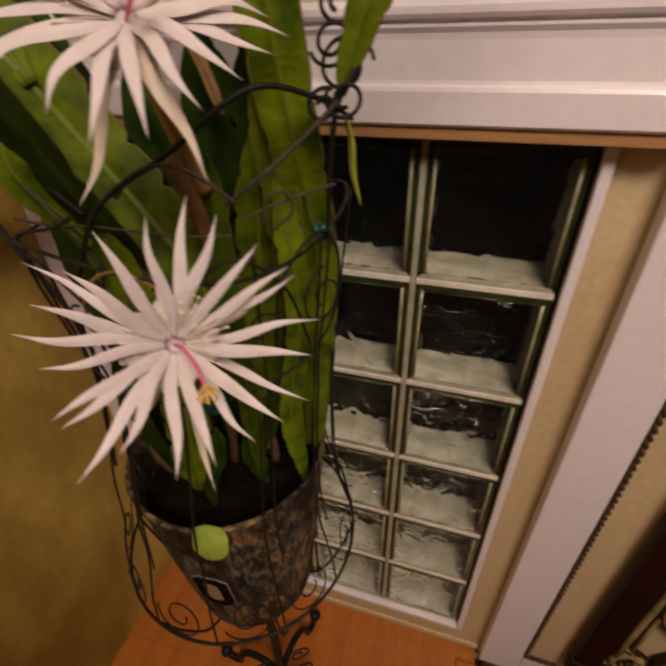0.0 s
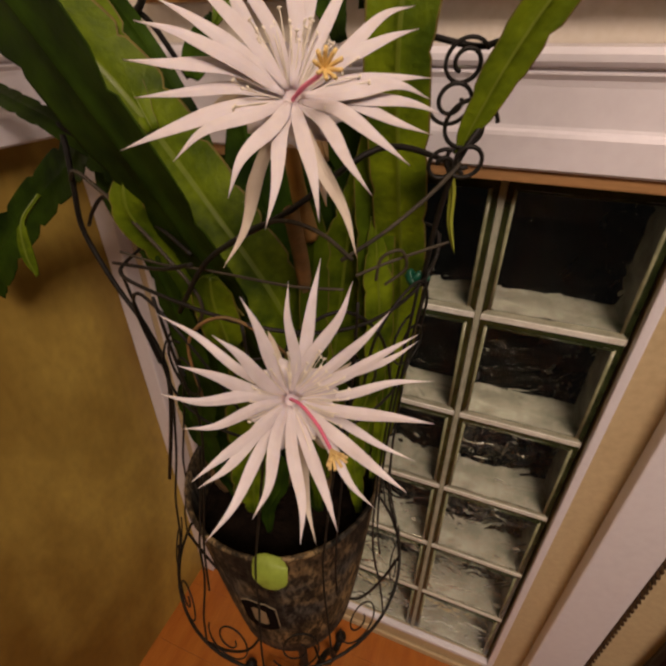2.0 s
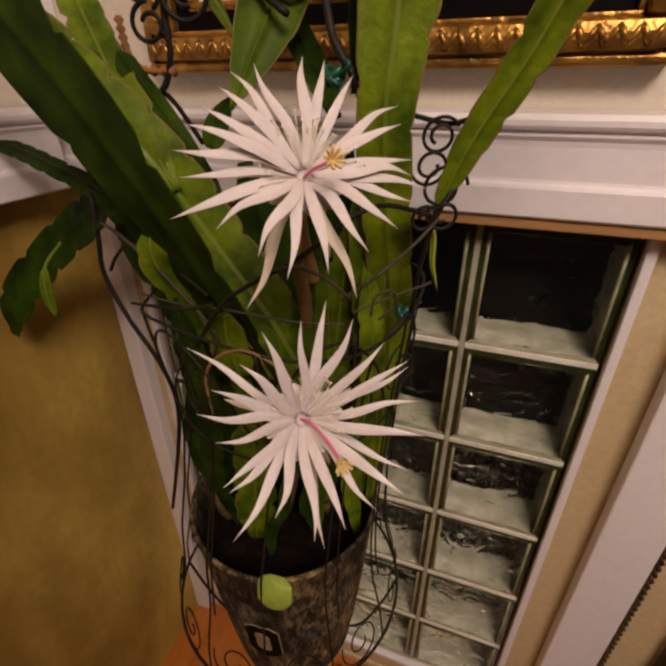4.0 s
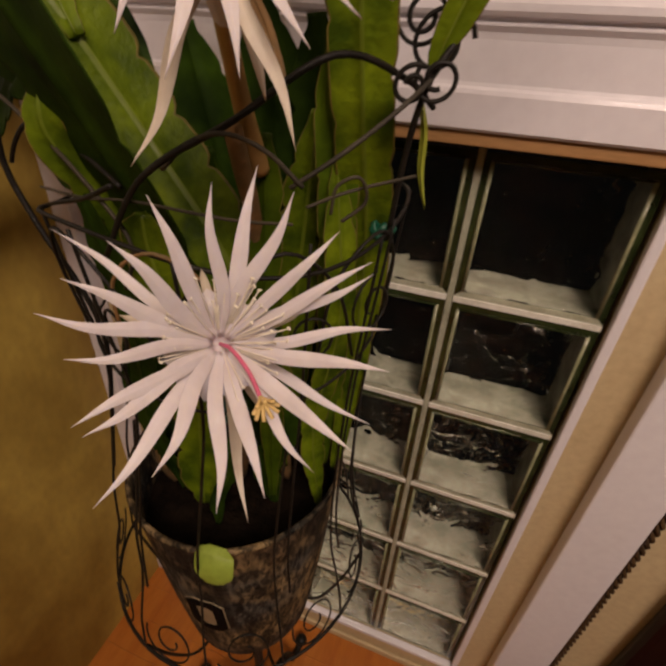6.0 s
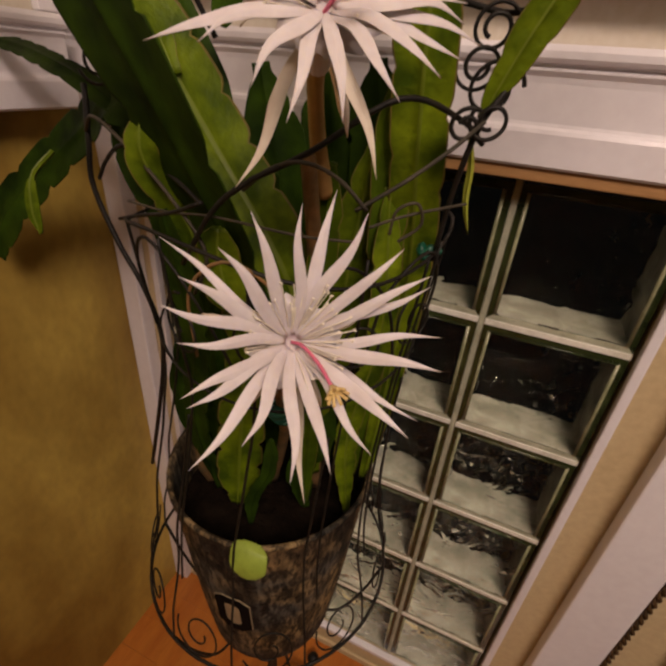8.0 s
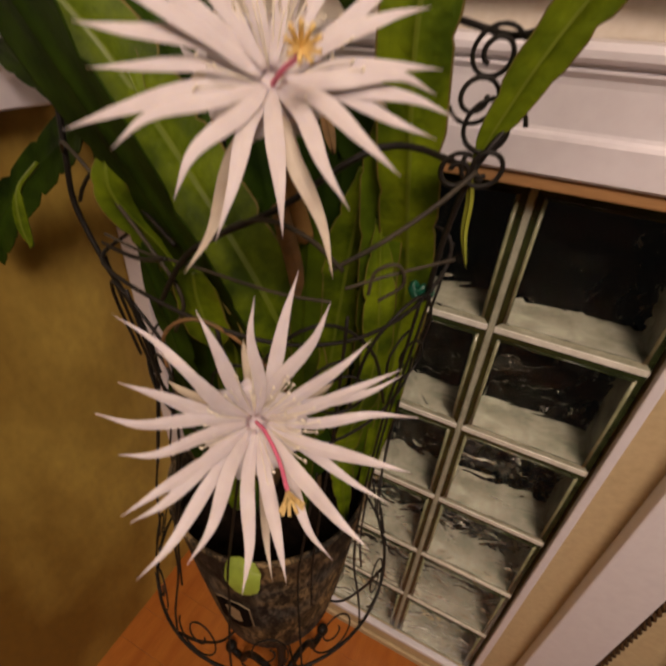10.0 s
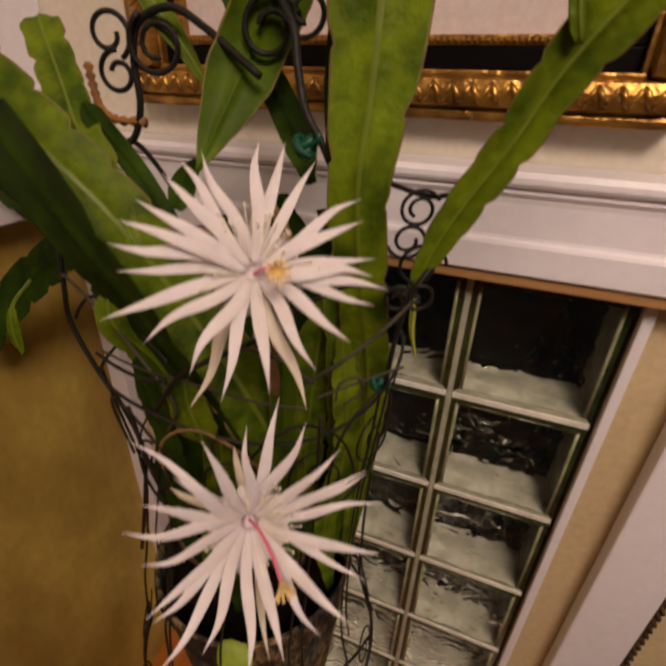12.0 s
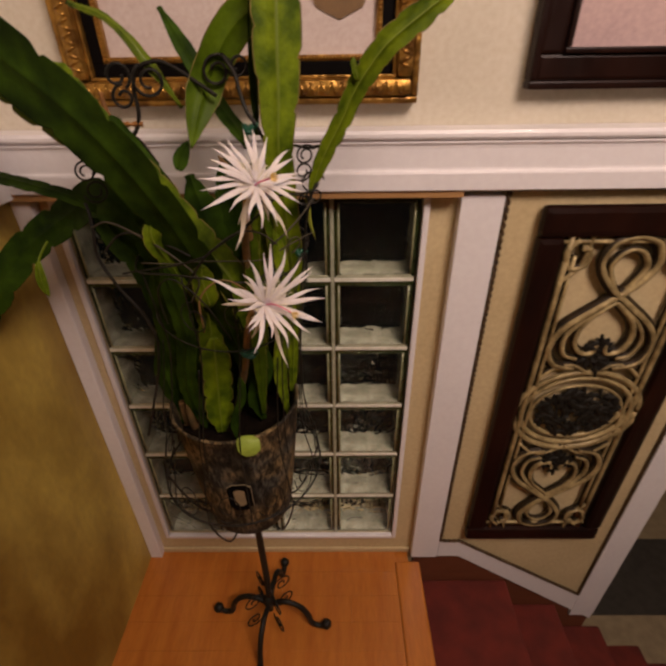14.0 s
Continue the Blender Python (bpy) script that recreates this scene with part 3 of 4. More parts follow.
for a in (37, 127, 217, 307):
    u = Vector((math.cos(radians(a)), math.sin(radians(a)), 0))
    for r, z, s in ((0.055, 0.075, 1), (0.050, 0.165, -1)):
        part("scroll", tube(bmesh.new(), spiral(polar(r, a, z), u, (0, 0, s), 0.034, 0.006, 180, 1.6, 36), 0.0022, 5), IRON, stand, "", True)
RINGZ, RINGR = 0.762, 0.177


def cage_r(z):
    """Radius of the wire cage by height."""
    zs = (0.60, 0.68, 0.762, 0.82, 0.89, 0.96, 1.05, 1.15, 1.25, 1.35, 1.42)
    rs = (0.03, 0.13, 0.177, 0.170, 0.152, 0.146, 0.136, 0.130, 0.142, 0.152, 0.152)
    return float(np.interp(z, zs, rs))


part("pot_plate", lathe(bmesh.new(), [(0.002, 0.602), (0.090, 0.602), (0.091, 0.6055), (0.090, 0.609), (0.002, 0.609)], AX, 32)[0], IRON, stand, "", True)
part("base_ring", tube(bmesh.new(), circle(AX, RINGR, RINGZ, 0, 360, 64), 0.0023, 7), IRON, stand, "", True)
SPOKES = [15 + 30 * k for k in range(12)]
for k, a in enumerate(SPOKES):
    if k % 2 == 0:
        part("spoke", bar([polar(0.080, a, 0.604), polar(0.118, a, 0.612), polar(0.152, a, 0.680), polar(RINGR, a, RINGZ)], 0.0022, 16, 6), IRON, stand, "", True)
    high = 1.29 if k % 2 else 1.12
    line = [polar(cage_r(z), a + 0.8 * math.sin(z * 9 + k), z) for z in np.linspace(RINGZ, high, 14)]
    part("upright", tube(bmesh.new(), smooth_line(line, 34), 0.0014, 6), IRON, stand, "", True)
    if k in (0, 8, 10, 11):
        line = [polar(cage_r(z) + 0.002, a + 4 + 1.5 * math.sin(z * 7 + 2 * k), z) for z in np.linspace(0.88, 1.30, 10)]
        part("upright", tube(bmesh.new(), smooth_line(line, 28), 0.0013, 6), IRON, stand, "", True)
    # an arch with a curl in it, standing on the ring between two uprights
    mid = a + 15
    tang = Vector((-math.sin(radians(mid)), math.cos(radians(mid)), 0))
    rise = (polar(cage_r(0.85), mid, 0.86) - polar(RINGR, mid, RINGZ)).normalized() * 1.35
    c = polar(0.170, mid, RINGZ + 0.046)
    part("scroll", tube(bmesh.new(), spiral(c, tang, rise, 0.034, 0.007, 200 if k % 2 else 160, 1.6, 40), 0.0012, 5), IRON, stand, "", True)
for z, r, n in ((1.17, 0.0014, 2), (1.29, 0.0016, 3)):
    part("hoop", tube(bmesh.new(), [polar(cage_r(z), i * 6, z + 0.012 * math.sin(radians(i * 6 * n + 40))) for i in range(61)], r, 6), IRON, stand, "", True)
for k in range(8, 12):
    # thin crossing loops of the upper cage
    a = 30 * k + 8
    line = [polar(cage_r(1.20) , a - 14, 1.20), polar(cage_r(1.27), a - 11, 1.265), polar(cage_r(1.30), a + 4, 1.295), polar(cage_r(1.27), a + 20, 1.26), polar(cage_r(1.19), a + 33, 1.185)]
    part("wire_loop", bar(line, 0.0014, 22, 5), WOODY if k % 3 == 0 else IRON, stand, "", True)
    tang = Vector((-math.sin(radians(a)), math.cos(radians(a)), 0))
    part("scroll", tube(bmesh.new(), spiral(polar(cage_r(1.22), a + 12, 1.225), tang, (0, 0, 1), 0.030, 0.008, 90, 1.4, 26), 0.0012, 5), IRON, stand, "", True)
part("hoop", bar([(-0.228, -0.25, 1.37), (-0.241, -0.28, 1.386), (-0.273, -0.32, 1.397), (-0.316, -0.355, 1.365), (-0.354, -0.368, 1.343), (-0.385, -0.365, 1.318), (-0.42, -0.36, 1.27)], 0.0020, 36), IRON, stand, "", True)
# thick arched top wires and their scrolls
part("top_wire", bar([(-0.545, -0.300, 1.425), (-0.536, -0.28, 1.443), (-0.515, -0.265, 1.465), (-0.494, -0.26, 1.471), (-0.485, -0.25, 1.462), (-0.470, -0.235, 1.425)], 0.0024, 28), IRON, stand, "", True)
part("top_wire", bar([(-0.500, -0.26, 1.468), (-0.485, -0.26, 1.476), (-0.474, -0.26, 1.50), (-0.473, -0.26, 1.535), (-0.462, -0.26, 1.557), (-0.432, -0.26, 1.565), (-0.402, -0.262, 1.552), (-0.356, -0.268, 1.523)], 0.0029, 44), IRON, stand, "", True)
part("top_wire", bar([(-0.299, -0.292, 1.487), (-0.312, -0.288, 1.505), (-0.321, -0.28, 1.53), (-0.326, -0.275, 1.55), (-0.342, -0.265, 1.572)], 0.0029, 30), IRON, stand, "", True)
part("top_wire", bar([(-0.299, -0.292, 1.487), (-0.292, -0.283, 1.465), (-0.288, -0.270, 1.445), (-0.286, -0.250, 1.42)], 0.0024, 20), IRON, stand, "", True)
ACROSS = (0.96, 0.28, 0)
UPV = (0.1, -0.05, 1.0)
for c, r0, a0, turns, wire in (((-0.493, -0.262, 1.549), 0.017, 300, 1.2, 0.0036), ((-0.489, -0.262, 1.522), 0.015, 90, 1.2, 0.0036), ((-0.449, -0.26, 1.542), 0.021, 120, 1.45, 0.0038),
                               ((-0.354, -0.255, 1.552), 0.020, 20, 1.4, 0.0038), ((-0.323, -0.262, 1.560), 0.014, 200, 1.2, 0.0034),
                               ((-0.236, -0.250, 1.440), 0.014, 30, 1.6, 0.0026), ((-0.240, -0.258, 1.418), 0.014, 200, 1.5, 0.0026), ((-0.226, -0.275, 1.405), 0.017, 10, 1.3, 0.0026), ((-0.222, -0.288, 1.388), 0.012, 150, 1.4, 0.0026), ((-0.236, -0.292, 1.384), 0.010, 60, 1.3, 0.0026),
                               ((-0.560, -0.290, 1.427), 0.015, 30, 1.6, 0.0026), ((-0.552, -0.292, 1.400), 0.017, 200, 1.5, 0.0026)):
    part("scroll", tube(bmesh.new(), spiral(c, ACROSS, UPV, r0 * 1.1, r0 * 0.4, a0, turns, 40), wire * 0.58, 6), IRON, stand, "", True)
part("top_wire", bar([(-0.290, -0.235, 1.459), (-0.264, -0.24, 1.455), (-0.232, -0.243, 1.449), (-0.216, -0.245, 1.452)], 0.0021, 14), IRON, stand, "", True)
part("top_wire", bar([(-0.216, -0.245, 1.452), (-0.208, -0.255, 1.436), (-0.216, -0.27, 1.41), (-0.228, -0.285, 1.385), (-0.238, -0.275, 1.34), (-0.245, -0.262, 1.28)], 0.0021, 24), IRON, stand, "", True)
part("side_wire", bar([(-0.575, -0.29, 1.382), (-0.571, -0.295, 1.366), (-0.571, -0.3, 1.334), (-0.576, -0.3, 1.295), (-0.557, -0.3, 1.243), (-0.532, -0.3, 1.199), (-0.517, -0.3, 1.152), (-0.519, -0.3, 1.108), (-0.541, -0.295, 1.031), (-0.605, -0.27, 0.868)], 0.0027, 44), IRON, stand, "", True)
part("wire_loop", bar([(-0.56, -0.305, 1.305), (-0.546, -0.308, 1.321), (-0.526, -0.31, 1.337), (-0.498, -0.318, 1.342), (-0.461, -0.33, 1.333), (-0.431, -0.34, 1.325), (-0.41, -0.345, 1.315)], 0.0018, 36), IRON, stand, "", True)
part("wire_loop", bar([(-0.537, -0.31, 1.272), (-0.473, -0.345, 1.295), (-0.417, -0.37, 1.313), (-0.377, -0.385, 1.33)], 0.0016, 20), IRON, stand, "", True)

for pts, r in (([(-0.364, -0.357, 1.335), (-0.341, -0.362, 1.352), (-0.317, -0.363, 1.36), (-0.295, -0.358, 1.353), (-0.277, -0.35, 1.335)], 0.0015), ([(-0.284, -0.352, 1.334), (-0.26, -0.34, 1.352), (-0.238, -0.32, 1.372), (-0.224, -0.30, 1.388)], 0.0015),
               ([(-0.489, -0.34, 1.303), (-0.435, -0.352, 1.306), (-0.389, -0.36, 1.313), (-0.319, -0.36, 1.313), (-0.281, -0.355, 1.315)], 0.0011), ([(-0.274, -0.352, 1.325), (-0.253, -0.34, 1.334), (-0.223, -0.31, 1.34)], 0.0011),
               ([(-0.262, -0.345, 1.321), (-0.259, -0.345, 1.337), (-0.248, -0.34, 1.342), (-0.245, -0.335, 1.328), (-0.257, -0.34, 1.316)], 0.0011), ([(-0.572, -0.30, 1.345), (-0.53, -0.325, 1.362), (-0.48, -0.34, 1.345), (-0.43, -0.352, 1.315), (-0.40, -0.356, 1.28), (-0.42, -0.35, 1.24)], 0.0016)):
    part("wire_loop", bar(pts, r, 30, 6), WEATHERED, stand, "weathered brown wire", True)


def tie(c, r, name="plant_tie"):
    bm = bmesh.new()
    for k in range(3):
        tube(bm, [Vector(c) + Vector((r * math.cos(a), r * 0.8 * math.sin(a), 0.003 * (k - 1) + 0.003 * math.sin(2 * a + k))) for a in (2 * math.pi * i / 16 for i in range(17))], 0.0017, 5, 2.0)
    tube(bm, smooth_line([Vector(c) + Vector((r, -0.004, 0)), Vector(c) + Vector((r + 0.008, -0.01, 0.006)), Vector(c) + Vector((r + 0.007, -0.009, 0.009))], 6), 0.0018, 5)
    tagged(part(name, bm, TIE, None, "", True), "green stretch tie wound round a stem and wire", "plant tie", "green ties")


tie((-0.312, -0.288, 1.482), 0.0065)
tie((-0.252, -0.262, 1.285), 0.005)
tie((-0.345, -0.335, 1.13), 0.011)

# ---- bucket pot ----
pot = thing("plant_pot", "tapered metal pot with a grey and brown bark print", "pot")
POT = [(0.002, 0.610), (0.094, 0.610), (0.099, 0.616), (0.106, 0.67), (0.114, 0.74), (0.119, 0.79), (0.127, 0.88), (0.1325, 0.946), (0.136, 0.950), (0.135, 0.955), (0.130, 0.954), (0.127, 0.93), (0.123, 0.90)]
part("body", lathe(bmesh.new(), POT, AX, 56, 0.012)[0], BARK, pot, "", True)
bm, rings = lathe(bmesh.new(), [(0.0015, 0.880), (0.05, 0.883), (0.09, 0.878), (0.124, 0.875)], AX, 40)
for v in bm.verts:
    v.co.z += 0.010 * noise.noise(v.co * 40)
part("soil", bm, SOIL, pot, "dark damp potting soil", True)


def on_pot(u, v, lift):
    """A point of the pot's skin: u metres round from the front, v up from the emblem's middle."""
    z = 0.772 + v
    r = float(np.interp(z, [q[1] for q in POT[1:8]], [q[0] for q in POT[1:8]])) + lift
    a = radians(-85) + u / r
    return (AX.x + r * math.cos(a) * (1 + 0.012 * math.sin(3 * a)), AX.y + r * math.sin(a), z)


def emblem_ring(outer, inner, lift, mat, name):
    """An eight-sided ring laid on the pot, cut fine enough to follow its curve."""
    bm = bmesh.new()

    def outline(w, h, c):
        p = [(w - c, h), (w, h - c), (w, -h + c), (w - c, -h), (-w + c, -h), (-w, -h + c), (-w, h - c), (-w + c, h)]
        return [(a[0] + (b[0] - a[0]) * k / 6, a[1] + (b[1] - a[1]) * k / 6) for a, b in zip(p, p[1:] + p[:1]) for k in range(6)]

    o, i = outline(*outer), outline(*inner)
    a = [bm.verts.new(on_pot(u, v, lift)) for u, v in o]
    b = [bm.verts.new(on_pot(u, v, lift)) for u, v in i]
    c = [bm.verts.new(on_pot(u, v, 0.0)) for u, v in o]
    d = [bm.verts.new(on_pot(u, v, 0.0)) for u, v in i]
    for k in range(48):
        j = (k + 1) % 48
        bm.faces.new((a[k], a[j], b[j], b[k])), bm.faces.new((a[j], a[k], c[k], c[j])), bm.faces.new((b[k], b[j], d[j], d[k]))
    bmesh.ops.recalc_face_normals(bm, faces=bm.faces)
    part(name, bm, mat, pot)


emblem_ring((0.0262, 0.0465, 0.013), (0.0102, 0.0290, 0.006), 0.0012, SILVER, "emblem_outline")
emblem_ring((0.0248, 0.045, 0.0125), (0.0118, 0.0305, 0.007), 0.0026, BLACK, "emblem")
emblem_ring((0.0122, 0.031, 0.007), (0.0006, 0.0006, 0.0002), 0.0010, SILVER, "emblem_field")

# ---- the cactus plant ----
plant = thing("orchid_cactus", "flowering orchid cactus with long flat notched green stems", "plant")
FACING = Vector((0.30, -0.78, 0.55)).normalized()


def ribbon(bm, line, width, thick, facing, notch=0.0, every=0.035, fold=0.0, rib=True, shape=None, seed=0.0):
    """A flat stem or petal along a line: width by shape(0..1), notched edges, a raised midrib."""
    cols = (-1, -0.94, -0.45, -0.07, 0, 0.07, 0.45, 0.94, 1)
    n, rows, run = len(line) - 1, [], 0.0
    f0 = Vector(facing)
    for i, p in enumerate(line):
        t = (line[min(i + 1, n)] - line[max(i - 1, 0)]).normalized()
        if i:
            run += (p - line[i - 1]).length
        nrm = (f0 - t * f0.dot(t)).normalized()
        s = t.cross(nrm)
        w = width * (shape(i / n) if shape else 1)
        top, bottom = [], []
        for c in cols:
            cut = 1.0
            if notch:
                ph = (run / every + (0.5 if c > 0 else 0) + seed) % 1.0
                cut = 1 - notch * (max(0.0, 1 - ph / 0.22) + 0.35 * ph ** 3 if abs(c) > 0.7 else 0)
            off = s * (c * w * cut) + nrm * (fold * w * c * c)
            body = thick * (1.0 - 0.75 * abs(c))
            ridge = thick * 1.1 if (rib and c == 0) else 0
            top.append(bm.verts.new(p + off + nrm * (body + ridge)))
            bottom.append(bm.verts.new(p + off - nrm * (body + ridge)))
        rows.append((top, bottom))
    m = len(cols)
    for (a, b), (c, d) in zip(rows, rows[1:]):
        for k in range(m - 1):
            f = bm.faces.new((a[k], a[k + 1], c[k + 1], c[k]))
            g = bm.faces.new((b[k + 1], b[k], d[k], d[k + 1]))
            if rib and k in (3, 4):
                f.material_index = g.material_index = 1
            elif notch and k in (0, 7):
                f.material_index = g.material_index = 2
        bm.faces.new((a[0], c[0], d[0], b[0])), bm.faces.new((c[-1], a[-1], b[-1], d[-1]))
    for a, b in (rows[0], rows[-1]):
        for k in range(m - 1):
            bm.faces.new((a[k], b[k], b[k + 1], a[k + 1]))
    bmesh.ops.recalc_face_normals(bm, faces=bm.faces)
    return bm


def blunt(f):
    return min(1.0, 0.30 + 3.2 * f) * max(0.12, min(1.0, (1 - f) * 7)) ** 0.6


def lance(f):
    return max(0.05, math.sin(math.pi * min(1.0, 0.10 + 0.9 * f)) ** 0.7)


def pointed(f):
    """Runs out to a point at the start."""
    return max(0.03, min(1.0, f * 3.2)) ** 0.8 * max(0.15, min(1.0, (1 - f) * 6)) ** 0.6


def stem(points, width, mat=None, facing=FACING, notch=0.26, every=0.040, fold=0.10, shape=blunt, label="", thick=0.0022, n=None, name="stem"):
    length = sum((Vector(b) - Vector(a)).length for a, b in zip(points, points[1:]))
    n = n or max(18, int(length / 0.005))
    bm = ribbon(bmesh.new(), smooth_line(points, n), width / 2, thick, facing, notch, every, fold, True, shape, points[0][0] * 31 % 1)
    return part(name, bm, [mat or LEAF, mat if mat not in (None, LEAF) else RIB, LEAF_DARK if mat is LEAF_DARK else RIM], plant, label, True)


# the long stems that reach out of the cage
stem([(-0.36, -0.25, 0.98), (-0.385, -0.28, 1.15), (-0.401, -0.325, 1.28), (-0.434, -0.362, 1.395), (-0.487, -0.375, 1.487), (-0.56, -0.37, 1.56), (-0.65, -0.36, 1.63), (-0.74, -0.35, 1.66)], 0.084, LEAF_DARK, (-0.35, -0.9, 0.15), notch=0.24, every=0.082, label="dark green stem with shade in its colour")
stem([(-0.35, -0.24, 0.95), (-0.345, -0.27, 1.14), (-0.365, -0.295, 1.25), (-0.426, -0.300, 1.345), (-0.467, -0.32, 1.423), (-0.518, -0.33, 1.476), (-0.582, -0.325, 1.524), (-0.667, -0.314, 1.588)], 0.066, LEAF, (0.35, -0.55, 0.75))
stem([(-0.45, -0.27, 1.26), (-0.52, -0.27, 1.35), (-0.574, -0.255, 1.378), (-0.657, -0.225, 1.335), (-0.744, -0.22, 1.28), (-0.81, -0.25, 1.21), (-0.835, -0.26, 1.15)], 0.066, LEAF_DARK, (0.15, -0.8, 0.5), notch=0.3, every=0.066, label="dark drooping stem")
stem([(-0.50, -0.27, 1.33), (-0.60, -0.262, 1.378), (-0.668, -0.25, 1.396), (-0.75, -0.22, 1.405), (-0.84, -0.19, 1.41)], 0.026, LEAF_DARK, (0.1, -0.5, 0.85))
stem([(-0.29, -0.20, 0.93), (-0.278, -0.205, 1.10), (-0.272, -0.22, 1.25), (-0.272, -0.26, 1.36), (-0.272, -0.288, 1.451), (-0.267, -0.287, 1.52), (-0.264, -0.283, 1.60), (-0.258, -0.275, 1.70), (-0.25, -0.265, 1.78)], 0.066, LEAF, (0.18, -0.95, 0.25), notch=0.17, every=0.062, shape=lambda f: blunt(f) * (0.66 + 0.34 * min(1, max(0, (f - 0.52) / 0.2))))
stem([(-0.230, -0.272, 1.388), (-0.223, -0.276, 1.408), (-0.206, -0.28, 1.447), (-0.182, -0.285, 1.490), (-0.165, -0.29, 1.526), (-0.147, -0.295, 1.553), (-0.122, -0.30, 1.582), (-0.073, -0.30, 1.617), (-0.02, -0.30, 1.652)], 0.034, LEAF, (0.45, -0.8, 0.3), every=0.030, fold=0.2, notch=0.24, shape=lambda f: blunt(f) * (0.62 + 0.38 * min(1, f * 1.6)))
stem([(-0.160, -0.300, 1.540), (-0.164, -0.302, 1.553), (-0.167, -0.302, 1.567)], 0.008, LEAF, notch=0, n=14)
stem([(-0.394, -0.300, 1.460), (-0.388, -0.27, 1.497), (-0.371, -0.25, 1.541), (-0.342, -0.248, 1.586), (-0.315, -0.245, 1.612), (-0.28, -0.24, 1.63)], 0.050, LEAF_MID, (0.55, -0.75, 0.35), notch=0.05, shape=pointed, fold=0.25)
stem([(-0.322, -0.258, 1.452), (-0.334, -0.245, 1.472), (-0.359, -0.22, 1.496), (-0.380, -0.218, 1.530), (-0.405, -0.21, 1.575), (-0.44, -0.19, 1.63)], 0.026, LEAF_DARK, notch=0.08, shape=lambda f: max(0.45, min(1.0, 0.3 + f * 3.2)) * max(0.15, min(1.0, (1 - f) * 6)) ** 0.6)
stem([(-0.305, -0.26, 1.47), (-0.306, -0.25, 1.54), (-0.300, -0.24, 1.62), (-0.29, -0.23, 1.70)], 0.017, LEAF_DARK, (0.8, -0.5, 0.2), notch=0.06)
stem([(-0.418, -0.235, 1.505), (-0.436, -0.245, 1.54), (-0.455, -0.25, 1.568), (-0.474, -0.245, 1.593), (-0.51, -0.225, 1.618), (-0.56, -0.21, 1.635)], 0.022, LEAF, (0.85, -0.45, 0.2), notch=0.08, shape=pointed)
stem([(-0.447, -0.317, 1.397), (-0.48, -0.306, 1.446), (-0.507, -0.296, 1.479), (-0.544, -0.27, 1.514), (-0.586, -0.241, 1.555), (-0.594, -0.233, 1.565)], 0.036, LEAF, (0.3, -0.7, 0.6), every=0.028)
stem([(-0.425, -0.275, 1.36), (-0.448, -0.27, 1.398), (-0.479, -0.27, 1.448), (-0.496, -0.285, 1.485), (-0.503, -0.29, 1.502)], 0.019, LEAF_DARK, (0.5, -0.7, 0.4), notch=0.05)
stem([(-0.418, -0.30, 1.43), (-0.412, -0.295, 1.447), (-0.400, -0.29, 1.468)], 0.022, LEAF_DARK, notch=0.05, shape=lance, n=16)
stem([(-0.37, -0.25, 1.44), (-0.352, -0.245, 1.41), (-0.335, -0.25, 1.37)], 0.009, WOODY, notch=0, n=16)
# the crowd of stems on the wall side, shade painted into their dark green
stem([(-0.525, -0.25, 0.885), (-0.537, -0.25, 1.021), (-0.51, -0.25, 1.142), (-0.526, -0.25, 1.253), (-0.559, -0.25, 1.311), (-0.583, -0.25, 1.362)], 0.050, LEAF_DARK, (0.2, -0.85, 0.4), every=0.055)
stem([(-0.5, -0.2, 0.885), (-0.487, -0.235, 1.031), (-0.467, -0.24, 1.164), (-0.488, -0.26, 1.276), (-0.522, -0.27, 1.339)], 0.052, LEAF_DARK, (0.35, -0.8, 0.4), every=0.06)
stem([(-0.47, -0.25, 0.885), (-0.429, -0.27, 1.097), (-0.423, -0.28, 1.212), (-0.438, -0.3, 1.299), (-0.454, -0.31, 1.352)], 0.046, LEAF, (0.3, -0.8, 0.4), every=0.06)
# stems inside the cage, rising from the soil; the dark ones have the cage's shade painted in
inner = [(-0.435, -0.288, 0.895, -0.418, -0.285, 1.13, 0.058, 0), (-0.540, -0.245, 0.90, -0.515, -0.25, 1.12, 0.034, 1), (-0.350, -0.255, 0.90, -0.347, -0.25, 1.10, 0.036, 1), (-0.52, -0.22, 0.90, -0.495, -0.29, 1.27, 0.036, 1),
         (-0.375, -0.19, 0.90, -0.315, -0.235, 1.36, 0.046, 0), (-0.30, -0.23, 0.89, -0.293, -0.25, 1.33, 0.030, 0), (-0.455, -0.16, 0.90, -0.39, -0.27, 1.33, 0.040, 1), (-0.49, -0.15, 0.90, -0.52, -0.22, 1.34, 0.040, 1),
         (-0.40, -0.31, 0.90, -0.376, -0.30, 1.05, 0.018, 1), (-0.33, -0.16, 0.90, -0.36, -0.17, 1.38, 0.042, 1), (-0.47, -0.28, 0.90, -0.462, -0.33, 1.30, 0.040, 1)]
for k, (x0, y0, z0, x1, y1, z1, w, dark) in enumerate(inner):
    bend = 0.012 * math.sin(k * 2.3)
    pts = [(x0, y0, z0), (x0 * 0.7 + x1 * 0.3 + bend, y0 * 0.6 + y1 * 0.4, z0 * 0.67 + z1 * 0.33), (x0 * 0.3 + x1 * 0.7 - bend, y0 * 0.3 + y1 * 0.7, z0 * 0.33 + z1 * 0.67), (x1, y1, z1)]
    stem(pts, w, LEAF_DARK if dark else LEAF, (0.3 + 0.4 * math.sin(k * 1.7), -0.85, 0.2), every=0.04)
